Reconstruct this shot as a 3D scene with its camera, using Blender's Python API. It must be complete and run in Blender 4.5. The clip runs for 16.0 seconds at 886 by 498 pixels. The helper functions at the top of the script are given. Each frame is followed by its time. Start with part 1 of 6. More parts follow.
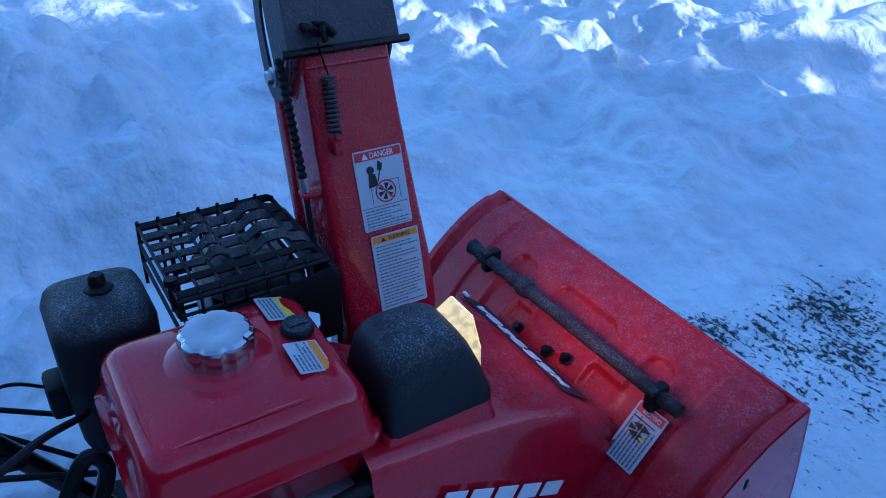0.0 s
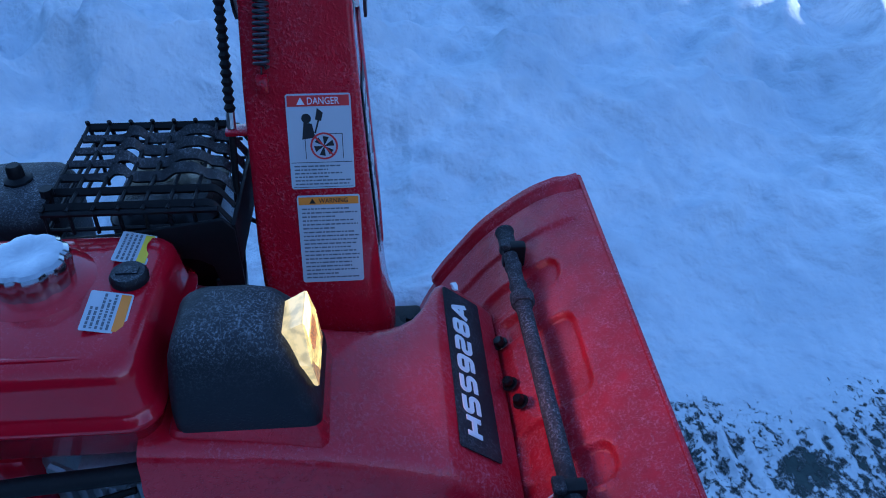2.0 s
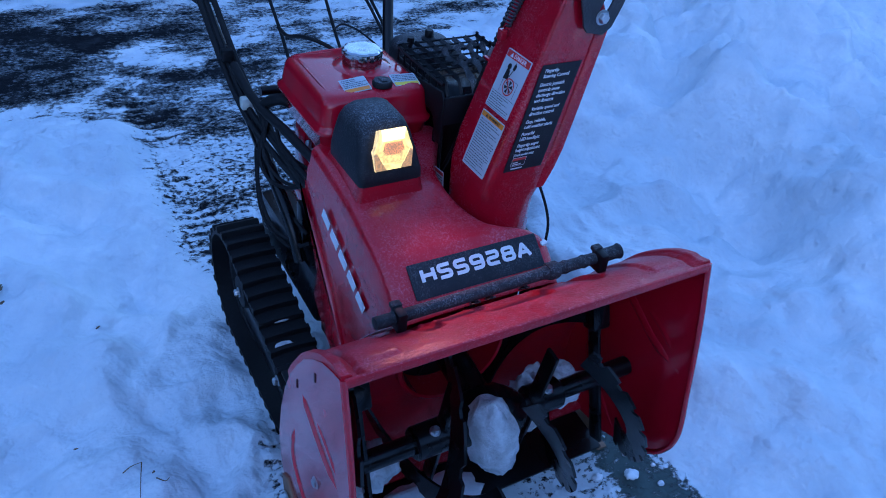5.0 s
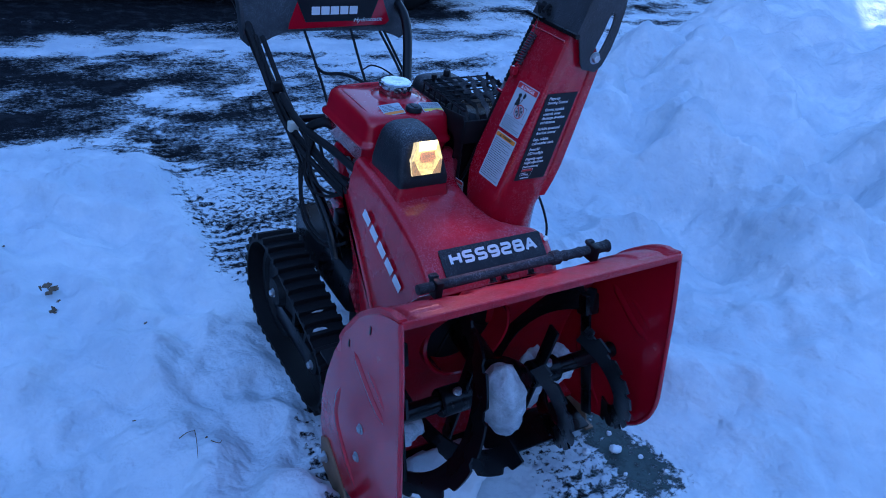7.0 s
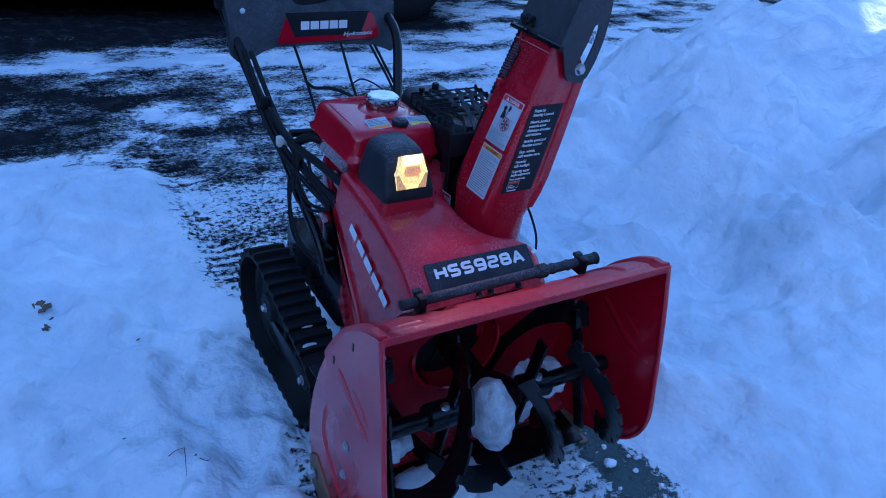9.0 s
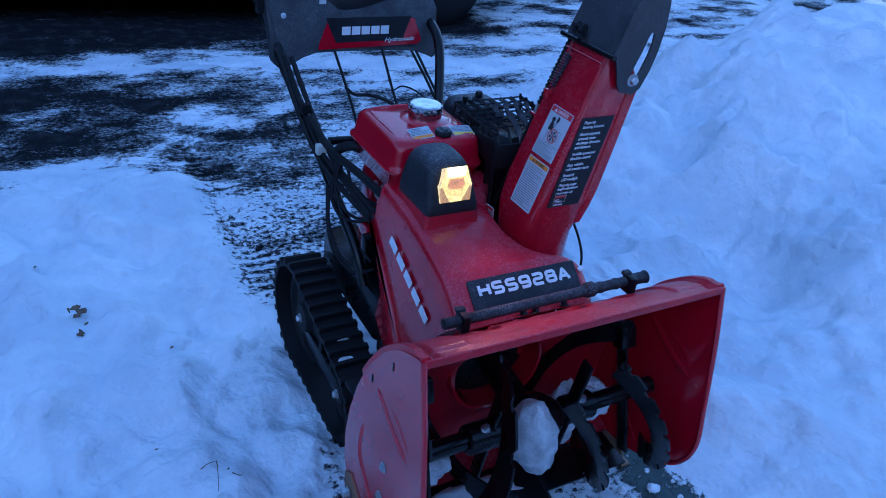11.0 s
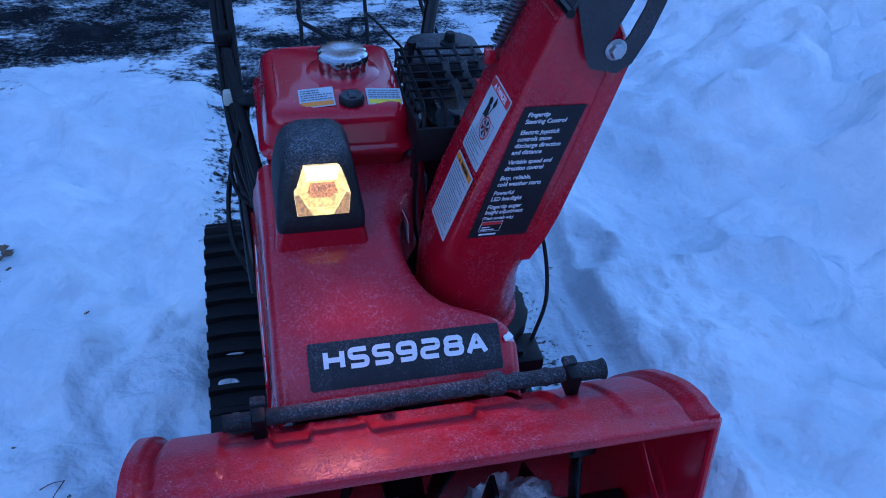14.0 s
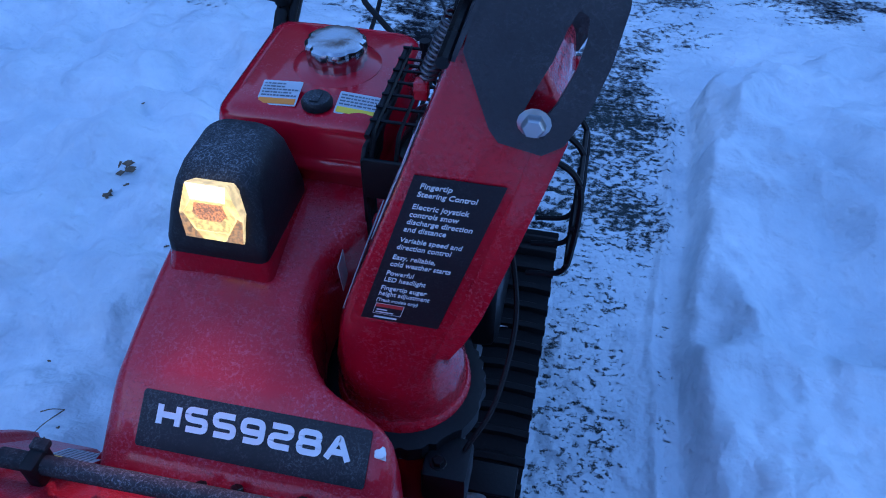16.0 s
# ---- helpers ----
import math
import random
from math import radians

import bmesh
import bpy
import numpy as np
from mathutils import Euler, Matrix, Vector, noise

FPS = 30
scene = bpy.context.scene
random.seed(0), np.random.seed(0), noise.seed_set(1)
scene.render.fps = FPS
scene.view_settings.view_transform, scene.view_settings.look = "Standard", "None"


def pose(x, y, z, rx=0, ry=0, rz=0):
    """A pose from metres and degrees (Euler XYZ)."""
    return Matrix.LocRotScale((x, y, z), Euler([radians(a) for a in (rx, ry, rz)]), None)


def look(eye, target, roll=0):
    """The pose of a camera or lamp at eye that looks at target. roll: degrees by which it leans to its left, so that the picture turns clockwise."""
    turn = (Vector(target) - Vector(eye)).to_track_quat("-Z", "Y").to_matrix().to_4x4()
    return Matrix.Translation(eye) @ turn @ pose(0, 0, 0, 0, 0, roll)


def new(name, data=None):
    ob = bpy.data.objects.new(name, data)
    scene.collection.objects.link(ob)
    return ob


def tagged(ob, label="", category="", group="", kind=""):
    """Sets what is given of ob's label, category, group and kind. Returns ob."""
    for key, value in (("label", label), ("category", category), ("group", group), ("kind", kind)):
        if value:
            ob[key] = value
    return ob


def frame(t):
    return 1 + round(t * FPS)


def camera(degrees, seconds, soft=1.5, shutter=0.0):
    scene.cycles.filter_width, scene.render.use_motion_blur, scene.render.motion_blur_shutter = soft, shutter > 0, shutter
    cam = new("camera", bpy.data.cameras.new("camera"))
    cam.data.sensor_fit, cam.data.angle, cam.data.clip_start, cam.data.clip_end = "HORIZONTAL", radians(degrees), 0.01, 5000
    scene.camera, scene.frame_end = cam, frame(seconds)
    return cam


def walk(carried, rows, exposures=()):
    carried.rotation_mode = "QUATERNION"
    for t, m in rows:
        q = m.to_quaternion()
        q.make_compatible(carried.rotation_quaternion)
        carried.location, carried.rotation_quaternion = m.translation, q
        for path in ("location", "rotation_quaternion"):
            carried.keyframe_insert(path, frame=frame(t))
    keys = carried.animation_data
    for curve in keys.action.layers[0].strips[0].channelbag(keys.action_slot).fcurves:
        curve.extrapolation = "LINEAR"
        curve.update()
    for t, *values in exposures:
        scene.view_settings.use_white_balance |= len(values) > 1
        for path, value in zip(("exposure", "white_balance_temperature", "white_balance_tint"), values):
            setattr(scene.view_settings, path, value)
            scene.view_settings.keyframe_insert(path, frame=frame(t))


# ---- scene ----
cam = camera(59.7, 16.0, soft=1.0)
PATH = [
    (0, (-0.743, 0.859, 1.397), (0.673, -0.069, 0.332), 2.3),
    (0.5, (-0.823, 0.689, 1.425), (0.706, 0.096, 0.281), 2.9),
    (1, (-0.806, 0.6, 1.421), (0.744, 0.245, 0.208), 2.3),
    (1.5, (-0.674, 0.488, 1.393), (0.851, 0.203, 0.131), 3.0),
    (2, (-0.690, 0.310, 1.360), (0.868, 0.177, 0.113), 0.8),
    (2.5, (-0.714, 0.092, 1.402), (0.844, 0.203, 0.153), 3.5),
    (3, (-0.607, -0.084, 1.383), (0.874, 0.288, 0.091), 8.4),
    (3.5, (-0.547, -0.209, 1.422), (0.749, 0.573, 0.114), 7.1),
    (4, (-0.528, -0.393, 1.432), (0.426, 0.764, 0.109), 6.2),
    (4.2, (-0.553, -0.453, 1.444), (0.325, 0.787, 0.146), 7.0),
    (6.3, (-0.862, -0.969, 1.508), (0.037, 0.463, 0.439), 6.1),
    (6.5, (-0.903, -0.969, 1.515), (0.028, 0.452, 0.459), 6.8),
    (7, (-0.956, -0.953, 1.511), (0.022, 0.45, 0.475), 8.5),
    (7.5, (-0.949, -0.955, 1.518), (0.022, 0.457, 0.487), 8.2),
    (8, (-0.904, -0.971, 1.521), (0.055, 0.454, 0.497), 7.0),
    (8.5, (-0.884, -0.978, 1.527), (0.071, 0.451, 0.504), 7.0),
    (9, (-0.9, -0.967, 1.521), (0.058, 0.462, 0.502), 7.3),
    (9.5, (-0.93, -0.955, 1.527), (0.035, 0.474, 0.513), 8.1),
    (10, (-0.955, -0.931, 1.521), (-0.002, 0.508, 0.51), 9.1),
    (10.2, (-0.963, -0.924, 1.519), (-0.018, 0.521, 0.51), 9.4),
    (12.3, (-0.651, -0.696, 1.497), (0.139, 0.81, 0.445), 2.5),
    (12.5, (-0.616, -0.633, 1.494), (0.175, 0.861, 0.424), 2.9),
    (13, (-0.506, -0.509, 1.475), (0.275, 0.926, 0.321), 3.9),
    (13.5, (-0.303, -0.526, 1.46), (0.331, 0.923, 0.235), 4.4),
    (14, (-0.172, -0.505, 1.435), (0.258, 0.962, 0.146), 5.3),
    (14.5, (-0.111, -0.391, 1.411), (0.147, 1.029, 0.026), 6.3),
    (15, (0.029, -0.362, 1.395), (0.061, 1.011, -0.059), 3.7),
    (15.5, (0.21, -0.367, 1.404), (0.078, 1.002, -0.048), 0.8),
    (16, (0.306, -0.202, 1.394), (0.03, 1.175, -0.03), 0.6),
]
walk(cam, [(t, look(eye, target, roll)) for t, eye, target, roll in PATH], [(0, 1.16, 4620, 17), (1.5, 1.23, 4660, 16), (2.5, 1.14, 4680, 17), (3, 1.16, 4700, 17), (3.5, 1.28, 4740, 17), (4.0, 1.54, 4860, 22), (6.3, 1.41, 4720, 23), (10.2, 1.38, 4710, 23), (12.3, 1.48, 4700, 24), (16, 1.45, 4740, 24)])

# ---- world, sun and light ----
world = bpy.data.worlds.new("winter_sky")
scene.world = world
world.use_nodes = True
wn = world.node_tree.nodes
sky = wn.new("ShaderNodeTexSky")
sky.sky_type, sky.sun_disc = "NISHITA", False
SUN_ELEV, SUN_AZ = 15.0, 228.0          # degrees; azimuth counted from +x to +y, the side the light comes from
sky.sun_elevation, sky.sun_rotation = radians(SUN_ELEV), radians(90 - SUN_AZ)
sky.air_density, sky.dust_density, sky.ozone_density = 1.3, 0.4, 2.5
world.node_tree.links.new(sky.outputs[0], wn["Background"].inputs[0])
wn["Background"].inputs[1].default_value = 0.15
sun_dir = Vector((math.cos(radians(SUN_AZ)) * math.cos(radians(SUN_ELEV)), math.sin(radians(SUN_AZ)) * math.cos(radians(SUN_ELEV)), math.sin(radians(SUN_ELEV))))
sun = new("sun", bpy.data.lights.new("sun", "SUN"))
sun.data.energy, sun.data.angle, sun.data.color = 3.0, radians(0.5), (1.0, 0.93, 0.84)
sun.matrix_world = look(sun_dir * 30, (0, 0, 0))


# ---- materials ----
def mat(name, colour, rough=0.5, metal=0.0, **kw):
    """A principled material with colour variation at two scales, optional frost on upward faces and a fine bump."""
    m = bpy.data.materials.new(name)
    m.use_nodes = True
    nt = m.node_tree
    n, lk = nt.nodes, nt.links
    b = n["Principled BSDF"]
    b.inputs["Roughness"].default_value, b.inputs["Metallic"].default_value = rough, metal
    b.inputs["Specular IOR Level"].default_value = kw.get("spec", 0.5)
    if "coat" in kw:
        b.inputs["Coat Weight"].default_value = kw["coat"]
        b.inputs["Coat Roughness"].default_value = kw.get("coat_rough", 0.12)
    tc = n.new("ShaderNodeTexCoord")

    def noise_node(scale, detail=4.0, rg=0.55):
        t = n.new("ShaderNodeTexNoise")
        t.inputs["Scale"].default_value, t.inputs["Detail"].default_value, t.inputs["Roughness"].default_value = scale, detail, rg
        lk.new(tc.outputs["Object"], t.inputs["Vector"])
        return t

    def ramp(src, lo, hi):
        r = n.new("ShaderNodeMapRange")
        r.inputs["From Min"].default_value, r.inputs["From Max"].default_value = lo, hi
        lk.new(src, r.inputs["Value"])
        return r.outputs[0]

    def mix(fac, a, c):
        x = n.new("ShaderNodeMix")
        x.data_type = "RGBA"
        for sock, v in ((x.inputs[0], fac), (x.inputs[6], a), (x.inputs[7], c)):
            if hasattr(v, "is_linked"):
                lk.new(v, sock)
            else:
                sock.default_value = v if isinstance(v, float) else (*v, 1.0)
        return x.outputs[2]

    def mul(a, c, op="MULTIPLY"):
        x = n.new("ShaderNodeMath")
        x.operation, x.use_clamp = op, True
        for sock, v in ((x.inputs[0], a), (x.inputs[1], c)):
            if hasattr(v, "is_linked"):
                lk.new(v, sock)
            else:
                sock.default_value = v
        return x.outputs[0]

    vary = kw.get("vary", 0.18)
    dark = tuple(c * (1 - vary) for c in colour)
    light = tuple(min(1, c * (1 + vary)) for c in colour)
    big, fine = noise_node(kw.get("big", 7.0)), noise_node(kw.get("fine", 160.0), 6.0)
    col = mix(ramp(big.outputs[0], 0.3, 0.7), dark, light)
    if kw.get("dust", 0):
        col = mix(mul(ramp(fine.outputs[0], 0.52, 0.72), kw["dust"]), col, kw.get("dust_colour", (0.35, 0.35, 0.36)))
    rough_out = mul(ramp(big.outputs[0], 0.2, 0.8), 0.12)
    rr = n.new("ShaderNodeMath")
    rr.inputs[1].default_value = rough - 0.04
    lk.new(rough_out, rr.inputs[0])
    rough_sock = rr.outputs[0]
    height = fine.outputs[0]
    if kw.get("frost", 0):
        geo = n.new("ShaderNodeNewGeometry")
        sep = n.new("ShaderNodeSeparateXYZ")
        lk.new(geo.outputs["Normal"], sep.inputs[0])
        up = ramp(sep.outputs["Z"], kw.get("frost_from", 0.1), kw.get("frost_to", 0.8))
        crystals = noise_node(kw.get("frost_scale", 330.0), 7.0, 0.72)
        patch = noise_node(kw.get("patch", 13.0), 5.0, 0.65)
        vein = n.new("ShaderNodeTexVoronoi")
        vein.feature = "DISTANCE_TO_EDGE"
        vein.inputs["Scale"].default_value = 55.0
        warp = n.new("ShaderNodeVectorMath")
        lk.new(tc.outputs["Object"], warp.inputs[0])
        sc = n.new("ShaderNodeVectorMath")
        sc.operation = "SCALE"
        sc.inputs["Scale"].default_value = 0.03
        lk.new(noise_node(30.0).outputs[1], sc.inputs[0])
        lk.new(sc.outputs[0], warp.inputs[1])
        lk.new(warp.outputs[0], vein.inputs["Vector"])
        grains = ramp(crystals.outputs[0], 0.52, 0.62)
        veins = ramp(vein.outputs[0], 0.035, 0.0)
        where = mul(ramp(patch.outputs[0], 0.36, 0.66), up)
        f = mul(mul(grains, mul(veins, 0.5), "ADD"), where)
        film = mul(where, kw.get("film", 0.16))
        f = mul(mul(f, film, "ADD"), kw["frost"])
        col = mix(f, col, kw.get("rime", (0.72, 0.76, 0.82)))
        rx = n.new("ShaderNodeMath")
        rx.operation, rx.use_clamp = "MULTIPLY_ADD", True
        lk.new(f, rx.inputs[0])
        rx.inputs[1].default_value = 0.5
        lk.new(rough_sock, rx.inputs[2])
        rough_sock = rx.outputs[0]
        # frozen droplets stand out as small beads
        beads = n.new("ShaderNodeTexVoronoi")
        beads.inputs["Scale"].default_value = kw.get("bead", 210.0)
        lk.new(warp.outputs[0], beads.inputs["Vector"])
        bead = mul(ramp(beads.outputs[0], 0.42, 0.12), mul(ramp(patch.outputs[0], 0.3, 0.6), kw.get("beads", 0.5)))
        height = mul(mul(mul(height, 0.5), mul(f, 0.6), "ADD"), bead, "ADD")
        if "coat" in kw:
            cw = n.new("ShaderNodeMath")
            cw.operation, cw.use_clamp = "MULTIPLY_ADD", True
            lk.new(f, cw.inputs[0])
            cw.inputs[1].default_value, cw.inputs[2].default_value = -1.6, kw["coat"]
            lk.new(cw.outputs[0], b.inputs["Coat Weight"])
    lk.new(col, b.inputs["Base Color"])
    lk.new(rough_sock, b.inputs["Roughness"])
    bump = n.new("ShaderNodeBump")
    bump.inputs["Strength"].default_value, bump.inputs["Distance"].default_value = kw.get("bump", 0.15), kw.get("bump_d", 0.002)
    lk.new(height, bump.inputs["Height"])
    lk.new(bump.outputs[0], b.inputs["Normal"])
    return m


RED = (0.42, 0.0015, 0.015)
PINK = (0.62, 0.20, 0.28)               # thin rime lets the red paint through
red = mat("red_paint", RED, 0.22, coat=0.8, coat_rough=0.04, spec=0.3, vary=0.10, frost=0.06, film=0.0, frost_scale=260.0, patch=22.0, bump=0.05, rime=PINK, beads=0.25)
red_wet = mat("wet_red_paint", RED, 0.2, coat=0.6, coat_rough=0.04, spec=0.25, vary=0.14, frost=0.16, frost_from=0.5, film=0.0, frost_scale=240.0, patch=24.0, bump=0.10, bump_d=0.0012, rime=PINK, beads=0.8, bead=150.0)
red_frost = mat("frosted_red_paint", RED, 0.26, coat=0.6, coat_rough=0.10, spec=0.25, vary=0.16, frost=0.50, film=0.10, frost_scale=240.0, patch=12.0, bump=0.6, rime=(0.62, 0.24, 0.32), beads=0.6)
red_rime = mat("rime_covered_red_paint", RED, 0.36, coat=0.3, coat_rough=0.2, spec=0.3, vary=0.2, big=20.0, frost=0.85, frost_from=0.35, frost_to=0.95, film=0.10, frost_scale=300.0, patch=46.0, bump=0.8, bump_d=0.0022, rime=(0.74, 0.24, 0.32), beads=0.6, bead=190.0)
red_speck = mat("speckled_red_paint", RED, 0.24, coat=0.8, coat_rough=0.06, spec=0.3, vary=0.15, dust=0.35, dust_colour=(0.20, 0.0, 0.006), fine=240.0, frost=0.34, frost_from=-0.7, frost_to=0.9, film=0.0, frost_scale=230.0, bump=0.5, bump_d=0.0022, rime=PINK, beads=0.9, bead=170.0)
black_plastic = mat("black_plastic", (0.005, 0.0055, 0.007), 0.5, vary=0.25, spec=0.25, dust=0.08, dust_colour=(0.04, 0.045, 0.05), bump=0.2)
frost_plastic = mat("frosted_black_plastic", (0.010, 0.011, 0.014), 0.5, vary=0.25, spec=0.3, frost=0.30, frost_from=0.15, frost_to=0.95, frost_scale=380.0, film=0.12, bump=0.4)
guard_frost = mat("frosted_guard_plastic", (0.010, 0.011, 0.014), 0.42, vary=0.25, spec=0.4, frost=0.22, frost_from=-0.2, frost_to=0.7, frost_scale=300.0, film=0.25, patch=20.0, bump=0.3)
panel_plastic = mat("grey_plastic", (0.015, 0.017, 0.022), 0.5, vary=0.2, spec=0.4, frost=0.14, frost_from=-0.6, frost_to=0.8, film=0.25, bump=0.2)
frost_rubber = mat("frosted_rubber_grip", (0.018, 0.02, 0.024), 0.75, vary=0.3, spec=0.25, frost=0.32, frost_from=-0.6, frost_to=0.9, film=0.15, bump=0.8, bump_d=0.004)
rubber = mat("black_rubber", (0.006, 0.006, 0.007), 0.62, vary=0.3, spec=0.25, dust=0.1, dust_colour=(0.05, 0.055, 0.06), bump=0.3)
black_steel = mat("black_painted_steel", (0.004, 0.004, 0.005), 0.26, coat=0.12, vary=0.3, spec=0.22, dust=0.03, dust_colour=(0.05, 0.055, 0.06), bump=0.15)
chrome = mat("chrome", (0.45, 0.46, 0.48), 0.16, 1.0, vary=0.08, big=30.0, bump=0.03)
spring_steel = mat("dark_spring_steel", (0.10, 0.10, 0.11), 0.35, 0.9, vary=0.2)
zinc = mat("zinc_bolt", (0.5, 0.52, 0.54), 0.35, 1.0, vary=0.1)
cast = mat("cast_aluminium", (0.36, 0.37, 0.39), 0.5, 0.7, vary=0.25, dust=0.3, dust_colour=(0.08, 0.08, 0.09), bump=0.5)
white_label = mat("white_label", (0.50, 0.53, 0.57), 0.45, vary=0.04, fine=60.0, bump=0.03)
red_label = mat("red_label_print", (0.55, 0.03, 0.03), 0.45, vary=0.05, bump=0.02)
orange_label = mat("orange_label_print", (0.8, 0.26, 0.02), 0.45, vary=0.05, bump=0.02)
yellow_label = mat("yellow_label_print", (0.8, 0.6, 0.03), 0.45, vary=0.05, bump=0.02)
ink = mat("black_ink", (0.01, 0.01, 0.012), 0.5, vary=0.05, bump=0.02)
grey_ink = mat("grey_fine_print", (0.12, 0.13, 0.15), 0.5, vary=0.1, bump=0.02)
decal_black = mat("black_decal", (0.010, 0.011, 0.015), 0.45, vary=0.3, spec=0.3, frost=0.13, frost_from=-0.2, frost_to=0.9, film=0.08, bump=0.2)
white_print = mat("white_print", (0.74, 0.75, 0.78), 0.45, vary=0.06, bump=0.05)
tan = mat("worn_skid_steel", (0.2, 0.12, 0.07), 0.6, vary=0.3, bump=0.4)
clip_white = mat("white_nylon", (0.5, 0.5, 0.44), 0.5, vary=0.1)
dead_leaf = mat("dead_leaf", (0.12, 0.085, 0.05), 0.8, vary=0.4, big=60.0, bump=0.5)
car_black = mat("black_car_paint", (0.006, 0.006, 0.008), 0.25, coat=0.8, vary=0.1, bump=0.03)
snow_chunk = mat("snow_lump", (0.8, 0.82, 0.85), 0.7, vary=0.05, fine=90.0, bump=0.6, bump_d=0.006)
dirty_snow = mat("dirty_packed_snow", (0.62, 0.64, 0.67), 0.6, vary=0.3, big=28.0, dust=0.25, dust_colour=(0.12, 0.12, 0.13), bump=0.8, bump_d=0.006)
blocker_paint = mat("sun_blocker_paint", (0.60, 0.60, 0.58), 0.8, vary=0.08, big=1.0, bump=0.2)
woods = mat("sky_blocker_dark", (0.035, 0.036, 0.034), 0.9, vary=0.4, big=0.4, fine=3.0, spec=0.1, bump=0.5, bump_d=0.3)
dapple_leaf = mat("dapple_leaf", (0.05, 0.08, 0.035), 0.6, vary=0.3)


def lamp_material(name, colour, low, high, scale):
    m = bpy.data.materials.new(name)
    m.use_nodes = True
    nt = m.node_tree
    b = nt.nodes["Principled BSDF"]
    b.inputs["Base Color"].default_value = (0.5, 0.38, 0.2, 1)
    b.inputs["Roughness"].default_value = 0.15
    b.inputs["Emission Color"].default_value = (*colour, 1)
    t = nt.nodes.new("ShaderNodeTexNoise")
    t.inputs["Scale"].default_value, t.inputs["Detail"].default_value = scale, 6.0
    tc = nt.nodes.new("ShaderNodeTexCoord")
    nt.links.new(tc.outputs["Object"], t.inputs["Vector"])
    r = nt.nodes.new("ShaderNodeMapRange")
    r.inputs["From Min"].default_value, r.inputs["From Max"].default_value = 0.40, 0.58
    r.inputs["To Min"].default_value, r.inputs["To Max"].default_value = low, high
    nt.links.new(t.outputs[0], r.inputs["Value"])
    nt.links.new(r.outputs[0], b.inputs["Emission Strength"])
    return m


lamp_glow = lamp_material("lit_lamp_reflector", (1.0, 0.60, 0.10), 0.28, 0.60, 170.0)
lamp_core = lamp_material("lit_lamp_core", (1.0, 0.30, 0.04), 0.08, 0.45, 420.0)
lamp_top = lamp_material("lit_lamp_upper_facet", (1.0, 0.74, 0.20), 0.95, 1.5, 60.0)
lamp_shoulder = lamp_material("lit_lamp_shoulder", (1.0, 0.64, 0.12), 0.38, 0.70, 90.0)
lamp_block = lamp_material("lit_lamp_block", (1.0, 0.66, 0.20), 0.24, 0.44, 90.0)
lamp_side = lamp_material("dim_lamp_corner", (1.0, 0.42, 0.06), 0.06, 0.26, 260.0)


def glass(name, tint=(1, 1, 1), rough=0.03):
    m = bpy.data.materials.new(name)
    m.use_nodes = True
    b = m.node_tree.nodes["Principled BSDF"]
    b.inputs["Base Color"].default_value = (*tint, 1)
    b.inputs["Roughness"].default_value, b.inputs["Transmission Weight"].default_value, b.inputs["IOR"].default_value = rough, 1.0, 1.45
    return m


dark_glass = glass("dark_window_glass", (0.05, 0.05, 0.06), 0.02)


# ---- mesh helpers ----
def V(*a):
    return Vector(a)


def part(name, bm, material, parent, label="", smooth=True, sharp=40.0):
    """Links a bmesh as one mesh object under a thing or a part."""
    bmesh.ops.recalc_face_normals(bm, faces=bm.faces)
    me = bpy.data.meshes.new(name)
    for f in bm.faces:
        f.smooth = smooth
    if smooth:
        for e in bm.edges:
            if len(e.link_faces) == 2 and e.calc_face_angle(0.0) > radians(sharp):
                e.smooth = False
    bm.to_mesh(me)
    bm.free()
    me.materials.append(material)
    ob = new(name, me)
    while parent.parent and parent.parent.parent:
        parent = parent.parent                  # thing, part, sub-part: no deeper
    ob.parent = parent
    if label:
        tagged(ob, label)
    return ob


def thing(name, label, category, group="", kind=""):
    return tagged(new(name), label, category, group, kind)


def box(bm, lo, hi, bevel=0.0, m=None, seg=2):
    """An axis-aligned box from corner lo to corner hi, bevelled, then moved by m."""
    lo, hi = Vector(lo), Vector(hi)
    r = bmesh.ops.create_cube(bm, size=1.0, matrix=Matrix.Translation((lo + hi) / 2) @ Matrix.Diagonal((*(hi - lo), 1)))
    vs = r["verts"]
    if bevel:
        es = {e for v in vs for e in v.link_edges}
        out = bmesh.ops.bevel(bm, geom=list(es), offset=bevel, segments=seg, affect="EDGES", profile=0.5)
        vs = list({v for f in out["faces"] for v in f.verts} | {v for v in vs if v.is_valid})
    if m is not None:
        bmesh.ops.transform(bm, matrix=m, verts=vs)
    return bm


def boxed(lo, hi, bevel=0.0, m=None):
    return box(bmesh.new(), lo, hi, bevel, m)


def spline(pts, per=6):
    """A smooth line through the points."""
    p = [Vector(q) for q in pts]
    if len(p) < 3:
        return p
    out = []
    e = [p[0] * 2 - p[1]] + p + [p[-1] * 2 - p[-2]]
    for i in range(1, len(e) - 2):
        for k in range(per):
            t = k / per
            a, b, c, d = e[i - 1], e[i], e[i + 1], e[i + 2]
            out.append(0.5 * (2 * b + (c - a) * t + (2 * a - 5 * b + 4 * c - d) * t * t + (3 * b - a - 3 * c + d) * t ** 3))
    out.append(p[-1])
    return out


